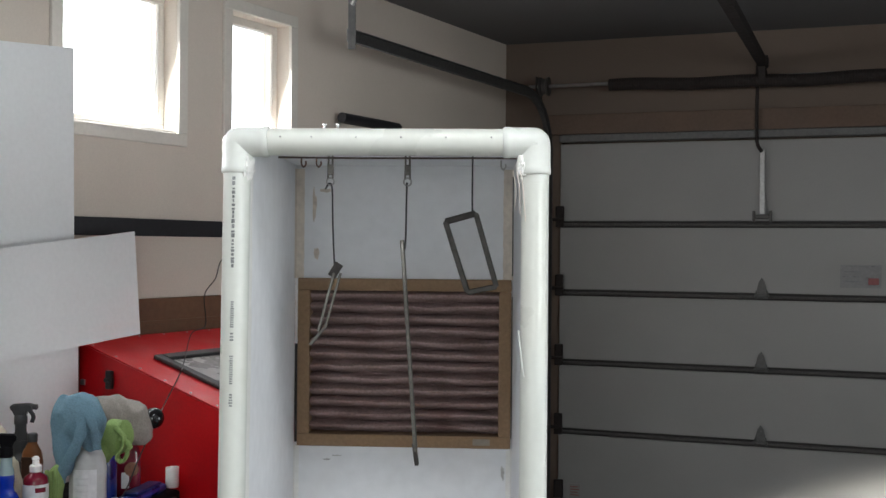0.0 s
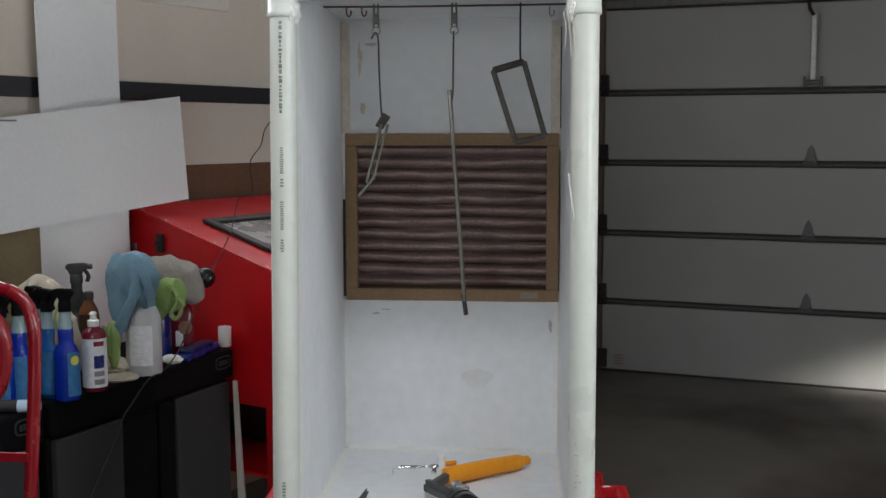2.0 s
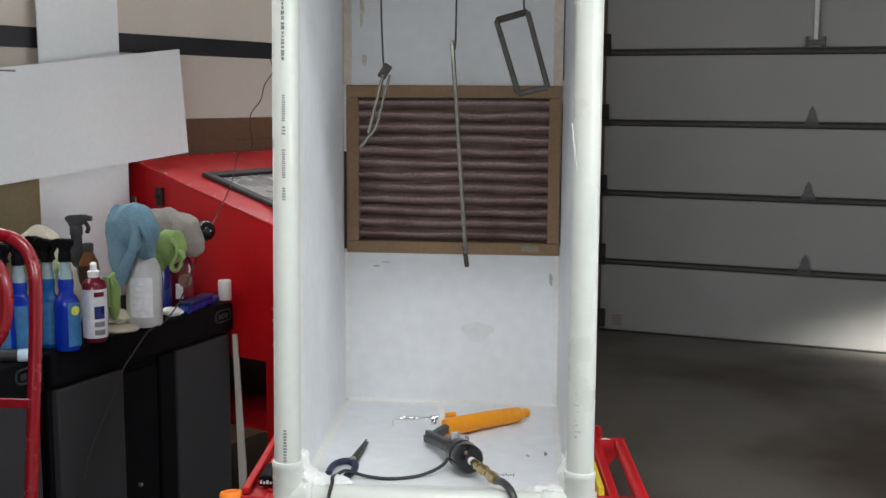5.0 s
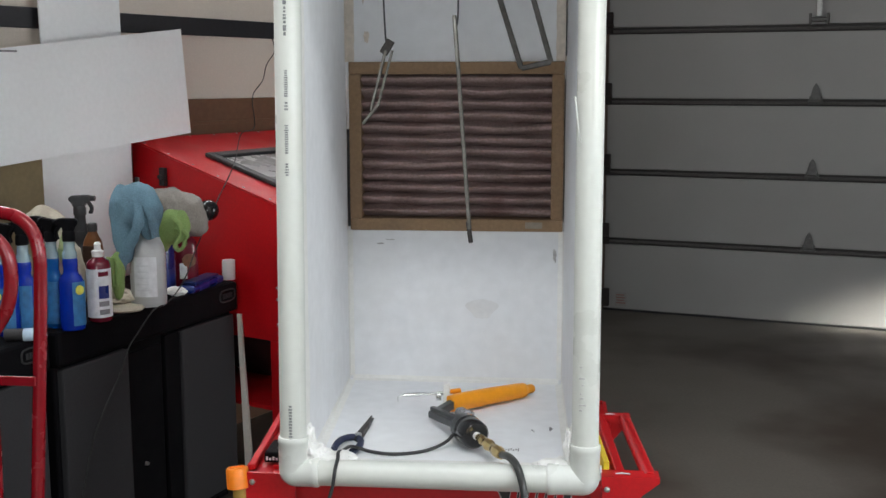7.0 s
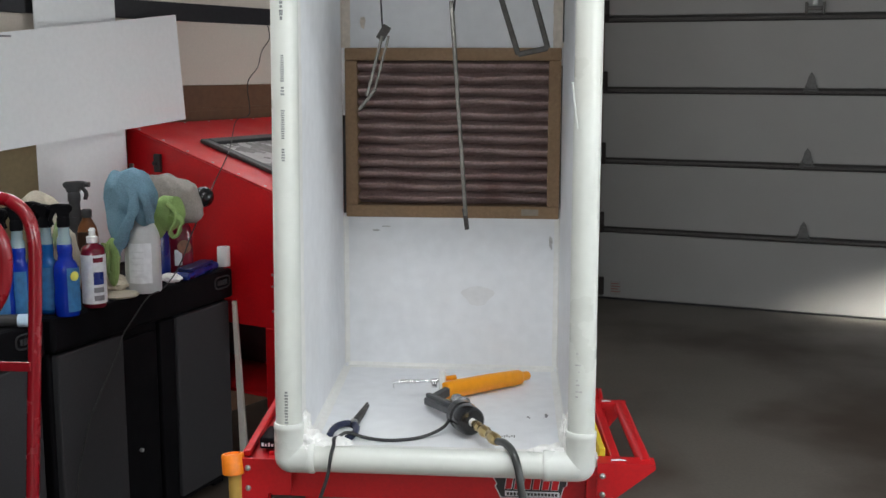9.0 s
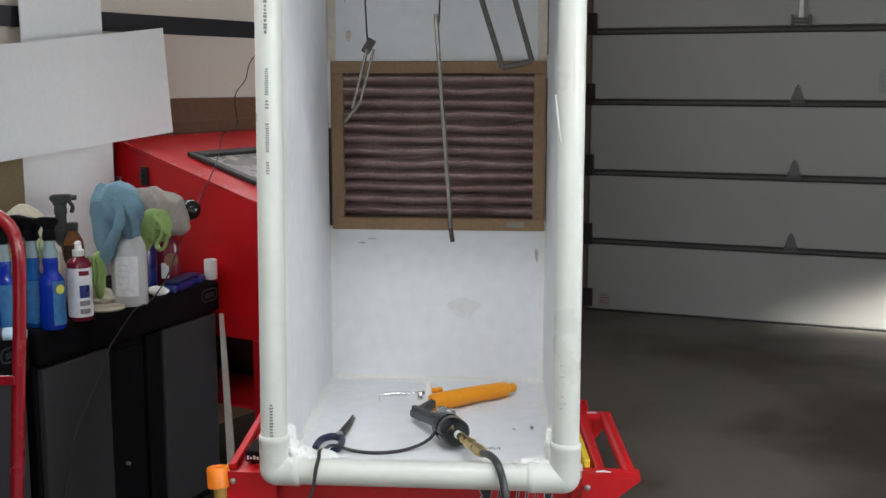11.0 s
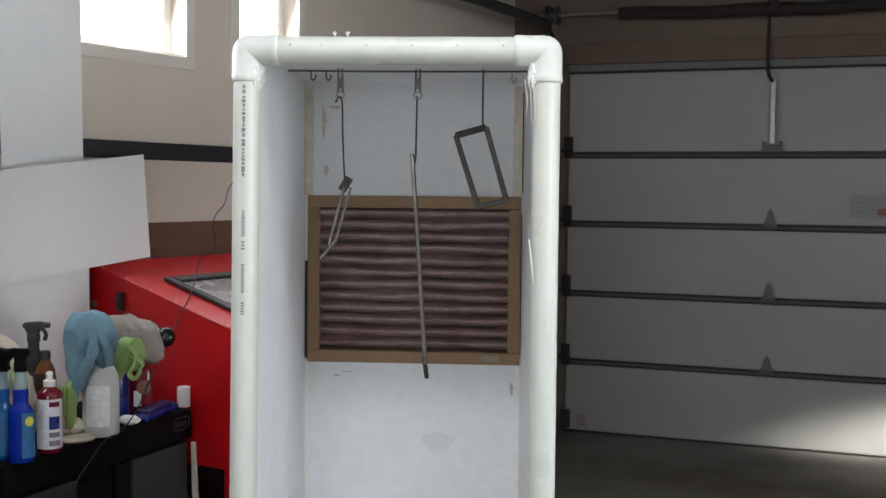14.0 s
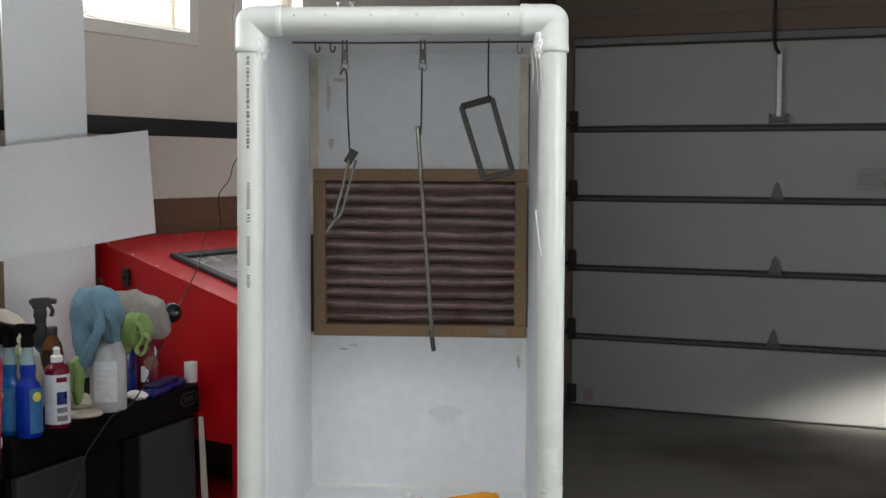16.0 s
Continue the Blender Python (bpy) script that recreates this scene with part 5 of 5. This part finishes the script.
cup = part("paper_cup", lathed([(0.0225, 0), (0.024, 0.002), (0.024, 0.070), (0.023, 0.072), (0.020, 0.072), (0.019, 0.068), (0.004, 0.010)], 26, m=stand(-0.885, 3.668)), M_WHITEPL, smooth=True)
tagged(cup, "small white plastic cup on the cabinet corner", "cup")
bb = thing("applicator_box", "flat blue plastic sander lying on the cabinet", "box", m=pose(-0.914, 3.345, CH, 0, 0, 82))
bm = boxed(0.02, 0.008, 0.0, 0.27, 0.077, 0.028, bevel=0.012)
part("base", bm, M_NAVYBOT, bb)
part("lid", boxed(0.05, 0.016, 0.028, 0.24, 0.068, 0.038, bevel=0.005), material("bright blue plastic", (0.003, 0.014, 0.09), 0.35), bb)


def lump(name, m, sx, sy, sz, mat, label, category, seed, rough=0.35, freq=3.0):
    """A soft crumpled heap."""
    bm = bmesh.new()
    bmesh.ops.create_icosphere(bm, subdivisions=4, radius=1.0)
    for v in bm.verts:
        d = v.co.normalized()
        k = 1 + rough * (noise.noise(d * freq + Vector((seed, 0, 0))) * 0.7 + noise.noise(d * freq * 2.3 + Vector((0, seed, 0))) * 0.35)
        v.co = Vector((d.x * sx * k, d.y * sy * k, d.z * sz * k))
    bmesh.ops.transform(bm, matrix=m, verts=bm.verts)
    ob = part(name, bm, mat, smooth=True)
    return tagged(ob, label, category)


lump("cotton_wad", pose(-0.975, 3.345, CH + 0.015), 0.035, 0.02, 0.016, M_WHITEPL, "small wad of white cotton", "cotton", 3)
pad = part("sponge_pad", lathed([(0.05, 0), (0.056, 0.006), (0.05, 0.013), (0.01, 0.014)], 20, wobble=lambda a, z: 1 + 0.08 * math.sin(3 * a + 1), m=stand(-1.058, 3.10)), M_CLOTHCREAM, smooth=True)
tagged(pad, "pale yellow applicator pad on the cabinet", "pad")
lump("folded_cloth", pose(-1.115, 3.15, CH + 0.03, 0, 0, 20), 0.07, 0.05, 0.03, M_CLOTHCREAM, "white folded cloth on the cabinet", "cloth", 8)
can = thing("marker_can", "short black can with a pale band lying down", "can", m=pose(-1.235, 2.655, CH + 0.018, 0, 90, 12))
part("barrel", lathed([(0.016, 0), (0.018, 0.002), (0.018, 0.05), (0.016, 0.052)], 20), M_BLACK, can, smooth=True)
part("band", lathed([(0.0182, 0.052), (0.0182, 0.11), (0.016, 0.112)], 20), material("pale blue band", (0.45, 0.60, 0.72), 0.5), can, smooth=True)


def star(bm, centre, blobs, seed, fold, freq, fine=0.015, level=5):
    """A soft body round centre: the hull of several rounded lobes, creased by long folds."""
    start = len(bm.verts)
    bmesh.ops.create_icosphere(bm, subdivisions=level, radius=1.0)
    bm.verts.ensure_lookup_table()
    for v in bm.verts[start:]:
        d = v.co.normalized()
        reach = []
        for off, rad in blobs:
            o = Vector([off[i] / rad[i] for i in range(3)])
            q = Vector([d[i] / rad[i] for i in range(3)])
            aa, bb, cc = q.dot(q), q.dot(o), o.dot(o) - 1
            disc = bb * bb - aa * cc
            if disc > 0:
                t = (bb + math.sqrt(disc)) / aa
                if t > 0:
                    reach.append(t)
        k = sum(t ** 10 for t in reach) ** 0.1 if reach else 0.01
        p = d * k
        w = Vector((p.x * freq[0] + seed, p.y * freq[0], p.z * freq[1]))
        w = w + noise.noise_vector(p * 9) * 0.35
        crease = 0.9 - 2 * abs(noise.noise(w)) * 1.6
        crease2 = 1 - 2 * abs(noise.noise(w * 2.1 + Vector((3, seed, 1)))) * 1.6
        k += fold * (0.75 * crease + 0.2 * crease2) * 0.5 + fine * k * noise.noise(p * 60 + Vector((seed, 0, 0)))
        v.co = Vector(centre) + d * max(k, 0.006)
    return bm


def ribbon(bm, pts, wide, thick, across):
    """A folded strip of cloth along pts, rounded at its edges."""
    line = spline(pts, 7)
    side = Vector(across).normalized()
    rings = []
    for i, p in enumerate(line):
        d = (line[min(i + 1, len(line) - 1)] - line[max(i - 1, 0)]).normalized()
        n = d.cross(side).normalized()
        rings.append([bm.verts.new(p + side * wide * math.cos(a) * (1 + 0.12 * math.sin(i * 0.9)) + n * thick * math.sin(a)) for a in (2 * math.pi * k / 10 for k in range(10))])
    for a, b in zip(rings, rings[1:]):
        for k in range(10):
            bm.faces.new((a[k], a[(k + 1) % 10], b[(k + 1) % 10], b[k]))
    bm.faces.new(rings[0][::-1])
    bm.faces.new(rings[-1])
    return bm


def soft(name, bm, mat, label, category, group=""):
    return tagged(part(name, bm, mat, smooth=True), label, category, group)


G = "cloths on the bottles"
bm = star(bmesh.new(), (-1.03, 3.165, 1.105), [((0.0, 0.0, 0.02), (0.070, 0.066, 0.080)), ((-0.034, -0.02, -0.06), (0.034, 0.036, 0.098)), ((-0.052, 0.0, 0.01), (0.026, 0.04, 0.085)), ((0.045, -0.02, -0.012), (0.038, 0.036, 0.070))], 3.0, 0.026, (11, 4))
ribbon(bm, [(-1.005, 3.098, 1.150), (-0.995, 3.086, 1.105), (-1.012, 3.084, 1.055), (-1.045, 3.090, 0.995), (-1.066, 3.100, 0.945)], 0.017, 0.006, (1, 0.1, -0.4))
ribbon(bm, [(-0.975, 3.105, 1.140), (-0.956, 3.100, 1.095), (-0.952, 3.105, 1.045)], 0.015, 0.006, (1, 0.2, 0.1))
soft("cleaning_cloth", bm, M_CLOTHBLUE, "worn blue microfibre cloth draped over a bottle", "cloth", G)
bm = star(bmesh.new(), (-0.950, 3.285, 1.055), [((0, 0, 0), (0.046, 0.036, 0.058)), ((-0.035, 0, -0.035), (0.02, 0.025, 0.05))], 8.0, 0.020, (18, 6))
ribbon(bm, [(-0.945, 3.245, 1.092), (-0.915, 3.240, 1.062), (-0.917, 3.238, 1.028), (-0.935, 3.240, 1.000), (-0.925, 3.244, 0.982), (-0.908, 3.244, 0.996), (-0.902, 3.240, 1.020)], 0.010, 0.006, (0.4, 1, 0.3))
ribbon(bm, [(-0.930, 3.245, 1.055), (-0.905, 3.240, 1.048), (-0.893, 3.240, 1.030), (-0.903, 3.242, 1.018)], 0.010, 0.005, (0.4, 1, 0.3))
soft("cleaning_cloth", bm, M_CLOTHGREEN, "bright green microfibre cloth draped over a bottle", "cloth", G)
bm = star(bmesh.new(), (-1.082, 3.10, 0.93), [((0, 0, 0.01), (0.026, 0.025, 0.055)), ((0.006, 0, -0.04), (0.018, 0.02, 0.045))], 12.0, 0.014, (25, 6), level=4)
for k in range(3):
    ribbon(bm, [(-1.098 + 0.013 * k, 3.076, 0.985 - 0.004 * k), (-1.094 + 0.014 * k, 3.070, 0.945), (-1.092 + 0.010 * k, 3.074, 0.885 + 0.006 * k)], 0.006, 0.005, (1, 0.3, 0))
soft("cleaning_cloth", bm, M_CLOTHGREEN, "green microfibre cloth hanging behind the bottles", "cloth", G)
bm = star(bmesh.new(), (-0.99, 3.44, 1.085), [((-0.045, 0, 0.025), (0.080, 0.060, 0.058)), ((0.02, 0, 0.0), (0.070, 0.062, 0.066)), ((0.058, -0.01, -0.032), (0.044, 0.045, 0.056))], 21.0, 0.020, (9, 9), fine=0.03)
soft("wash_mitt", bm, M_CLOTHGREY, "grey woollen wash mitt on top of the bottles", "mitt")
bm = star(bmesh.new(), (-1.290, 3.04, 1.080), [((0, 0, 0), (0.072, 0.05, 0.064)), ((0.045, 0, -0.05), (0.036, 0.04, 0.075))], 31.0, 0.022, (12, 6))
soft("cream_cloth", bm, M_CLOTHCREAM, "crumpled cream cloth behind the spray bottles", "cloth")
bm = star(bmesh.new(), (-1.185, 3.00, 0.935), [((0, 0, 0), (0.040, 0.036, 0.125))], 41.0, 0.03, (30, 6))
soft("cream_cloth", bm, M_CLOTHCREAM, "cream rag standing between the spray bottles", "cloth")
bm = star(bmesh.new(), (-1.172, 2.93, 1.030), [((0, 0, 0), (0.022, 0.02, 0.05))], 51.0, 0.015, (40, 10), level=4)
soft("green_rag", bm, material("pale green cloth", (0.42, 0.52, 0.24), 0.95, vary=0.15, fine=220, bump=0.6), "pale green rag tucked between the spray bottles", "cloth")
bl = thing("hose_bulb", "round black rubber bulb beside the mitt", "rubber bulb", m=pose(-0.892, 3.47, 1.088))
part("bulb", lathed([(0.036 * math.sin(math.pi * k / 14) + 0.0005, -0.036 * math.cos(math.pi * k / 14)) for k in range(15)], 24, m=pose(0, 0, 0, 0, 60, 0)), M_GLOSSBLK, bl, smooth=True)
part("stem", tubed([(0, 0, 0), (-0.05, 0.01, -0.01)], 0.014, 12), M_BLKPLASTIC, bl, smooth=True)

# ---- boards against the wall ----
def wall_board(name, corners, thick, mat, label, bend=0.0):
    ob = part(name, sheet([on_wall(*c) for c in corners], thick, bend), mat)
    return tagged(ob, label, "board", group="boards against the wall")


wall_board("poster_board", [(-0.775, 0.085, 0.0), (-0.415, 0.085, 0.0), (-0.405, 0.040, 2.43), (-0.775, 0.040, 2.40)], 0.006, M_BOARD, "tall narrow white board leaning on the wall")
wall_board("poster_board", [(-1.35, 0.15, 1.225), (-0.155, 0.15, 1.326), (-0.165, 0.125, 1.733), (-1.35, 0.125, 1.60)], 0.006, M_BOARD, "wide white board propped across the wall", 0.012)
wall_board("poster_board", [(-0.84, 0.115, 0.0), (-0.43, 0.115, 0.0), (-0.43, 0.105, 1.34), (-0.84, 0.105, 1.32)], 0.006, M_BOARD, "white board standing behind the bottles")
wall_board("cardboard_sheet", [(-1.35, 0.118, 0.0), (-0.842, 0.118, 0.0), (-0.842, 0.108, 1.30), (-1.35, 0.108, 1.30)], 0.006, M_KHAKI, "khaki cardboard sheet standing against the wall")
ob = part("board_print", boxed(-1.02, -0.1425, 1.628, -0.945, -0.1405, 1.634), M_INK)
ob.matrix_world = WALL
tagged(ob, "small printed bars on the white board", "print")

# ---- blasting cabinet ----
RC = Vector((-1.333, 3.938, 0))
BL = axes(RC, LN, LD)   # x out from the wall, y along it, z up
SL = -0.294
blast = thing("blasting_cabinet", "red steel blasting cabinet with a sloping viewing window", "blast cabinet", m=BL)
UX, VY = 0.98, 1.12
bm = prism([(0, 0.60), (0, 1.31), (UX, 1.31 + SL * UX), (UX, 0.60)], 0.008)
part("side_panel", bm, M_RED, blast)
bm = prism([(0, 0.60), (0, 1.31), (UX, 1.31 + SL * UX), (UX, 0.60)], 0.008, m=Matrix.Translation((0, VY - 0.008, 0)))
part("side_panel", bm, M_RED, blast)
part("back_panel", boxed(0, 0.008, 0.60, 0.006, VY - 0.008, 1.305), M_RED, blast)
part("front_panel", boxed(UX - 0.006, 0.008, 0.60, UX, VY - 0.008, 1.30 + SL * UX), M_RED, blast)
part("floor_panel", boxed(0.006, 0.008, 0.60, UX - 0.006, VY - 0.008, 0.61), M_RED, blast)
ang = math.atan(-SL)
LIDM = Matrix.Translation((0, 0, 1.312)) @ Matrix.Rotation(ang, 4, "Y")
LU = UX / math.cos(ang)
lid = part("lid", boxed(-0.004, -0.004, 0.0, LU + 0.006, VY + 0.004, 0.008, bevel=0.003, m=LIDM), M_RED, blast, "sloping red lid")
k = 1 / math.cos(ang)
w0, w1, v0, v1 = 0.236 * k, 0.80 * k, 0.146, 0.95
bm = bmesh.new()
for q in ((w0, v0, 0.009, w1, v0 + 0.04, 0.026), (w0, v1 - 0.04, 0.009, w1, v1, 0.026), (w0, v0 + 0.04, 0.009, w0 + 0.045, v1 - 0.04, 0.026), (w1 - 0.045, v0 + 0.04, 0.009, w1, v1 - 0.04, 0.026)):
    box(bm, *q, bevel=0.005, m=LIDM)
part("window_frame", bm, M_BLACK, blast, "black rubber window frame")
part("window_pane", boxed(w0 + 0.046, v0 + 0.041, 0.009, w1 - 0.046, v1 - 0.041, 0.014, m=LIDM), M_SMOKE, blast, "scuffed grey viewing pane")
for i in range(8):
    for u, v in ((0.012, 0.02 + 0.14 * i), (0.06 + 0.13 * i, 0.010)):
        part("screw", lathed([(0.001, 0.008), (0.005, 0.008), (0.004, 0.011), (0.001, 0.0118)], 8, m=LIDM @ Matrix.Translation((u, v, 0))), M_STEEL, blast)
for u in (0.715,):
    for z in (0.757, 0.80, 0.665):
        part("screw", lathed([(0.001, 0), (0.0055, 0), (0.004, 0.003), (0.001, 0.004)], 8, m=Matrix.Translation((u, 0.0, z)) @ Matrix.Rotation(radians(90), 4, "X")), M_STEEL, blast)
bm = boxed(0.155, -0.018, 1.145, 0.185, 0.0, 1.215, bevel=0.004)
tube(bm, [(0.170, -0.018, 1.18), (0.170, -0.030, 1.18)], 0.009, 10)
part("latch", bm, M_BLACK, blast, "black lid latch")
part("switch_plate", boxed(0.012, -0.008, 1.150, 0.034, 0.0, 1.172, bevel=0.002), M_STEEL, blast)
for u in (0.02, 0.675):
    for v in (0.0, VY - 0.045):
        part("leg", boxed(u, v, 0.0, u + 0.045, v + 0.045, 0.5995, bevel=0.004), M_RED, blast)
bm = bmesh.new()
top = [bm.verts.new(p) for p in ((0.05, 0.06, 0.598), (0.70, 0.06, 0.598), (0.70, VY - 0.06, 0.598), (0.05, VY - 0.06, 0.598))]
low = [bm.verts.new(p) for p in ((0.30, 0.45, 0.25), (0.45, 0.45, 0.25), (0.45, 0.65, 0.25), (0.30, 0.65, 0.25))]
bm.faces.new(low)
for i in range(4):
    j = (i + 1) % 4
    bm.faces.new((top[i], top[j], low[j], low[i]))
part("hopper", bm, M_BLACKPAINT, blast, "dark funnel hopper under the cabinet")
part("shelf", boxed(0.03, 0.01, 0.33, 0.76, VY - 0.01, 0.345, bevel=0.003), M_RED, blast)
ob = part("tape_roll", lathed([(0.022, -0.025), (0.045, -0.025), (0.045, 0.025), (0.022, 0.025), (0.022, -0.024)], 24), M_WHITEPL, smooth=True)
ob.matrix_world = BL @ pose(0.655, 0.22, 0.391, 90, 0, 0)
tagged(ob, "white roll standing on the blasting cabinet's shelf", "roll")

nudge(blast, 0, 0, -0.011)

# wall lead that hangs in front of the red cabinet and crosses the bottles
def thick_lead(name, pts, r, label):
    return tagged(part(name, tubed(spline(pts, 8), r, 8), M_CABLE, smooth=True), label, "cable")


p0 = [on_wall(0.49, 0.03, 1.73), on_wall(0.50, 0.035, 1.66), on_wall(0.445, 0.035, 1.60), on_wall(0.415, 0.035, 1.53), on_wall(0.34, 0.04, 1.46), on_wall(0.325, 0.06, 1.33)]
p1 = [Vector(q) for q in ((-0.99, 4.30, 1.30), (-0.88, 3.80, 1.215), (-0.899, 3.65, 1.102), (-0.90, 3.50, 1.025), (-0.922, 3.42, 0.932), (-0.93, 3.36, 0.872), (-0.935, 3.27, 0.830), (-0.945, 3.19, 0.806), (-0.965, 3.12, 0.795),
                          (-1.000, 3.080, 0.735), (-1.022, 3.046, 0.690), (-1.036, 3.006, 0.62), (-1.063, 2.925, 0.518), (-1.081, 2.872, 0.428), (-1.10, 2.82, 0.25), (-1.10, 2.78, 0.006))]
thick_lead("wall_lead", p0 + [q + Vector((-0.010, 0, 0.010)) for q in p1], 0.0023, "thin grey lead hanging from the wall across the cabinets")

# ---- hand truck ----
truck = thing("hand_truck", "red tubular hand truck standing in front of the cabinets", "hand truck")
TR = 0.0155
bm = tubed(spline([(-1.30, 2.16, 1.10), (-1.26, 2.16, 1.19), (-1.16, 2.16, 1.236), (-0.96, 2.16, 1.240), (-0.885, 2.155, 1.222), (-0.850, 2.15, 1.165), (-0.848, 2.145, 1.05), (-0.855, 2.13, 0.85), (-0.870, 2.10, 0.45), (-0.875, 2.06, 0.10), (-0.875, 2.055, 0.03)], 8), TR, 16)
part("side_tube", bm, M_REDTUBE, truck, smooth=True)
bm = tubed(spline([(-1.20, 2.10, 1.17), (-1.08, 2.10, 1.212), (-0.96, 2.10, 1.205), (-0.905, 2.10, 1.165), (-0.893, 2.10, 1.10), (-0.908, 2.10, 1.025), (-0.955, 2.10, 0.955), (-0.985, 2.10, 0.90)], 8), TR, 16)
part("handle_loop", bm, M_REDTUBE, truck, smooth=True)
bm = tubed([(-0.957, 2.10, 0.955), (-0.953, 2.09, 0.70), (-0.95, 2.06, 0.03)], TR, 16)
part("side_tube", bm, M_REDTUBE, truck, smooth=True)
part("crossbar", boxed(-1.28, 2.105, 0.845, -0.853, 2.112, 0.868, bevel=0.003), M_REDTUBE, truck)
part("crossbar", boxed(-1.28, 2.07, 0.40, -0.868, 2.077, 0.42, bevel=0.003), M_REDTUBE, truck)
bm = tubed([(-1.29, 2.155, 1.12), (-1.28, 2.10, 0.5), (-1.27, 2.06, 0.03)], TR, 16)
part("side_tube", bm, M_REDTUBE, truck, smooth=True)
part("toe_plate", boxed(-1.32, 1.86, 0.0, -0.83, 2.08, 0.008, bevel=0.002), M_DSTEEL, truck)
for x in (-1.36, -0.80):
    w = part("wheel", lathed([(0.03, -0.03), (0.10, -0.03), (0.12, -0.015), (0.12, 0.015), (0.10, 0.03), (0.03, 0.03)], 28, m=pose(x, 2.16, 0.12, 0, 90, 0)), M_BLACK, truck, "black rubber wheel", smooth=True)
part("axle", tubed([(-1.36, 2.16, 0.12), (-0.80, 2.16, 0.12)], 0.010, 10), M_DSTEEL, truck)
nudge(truck, -0.032, 0, -0.003)
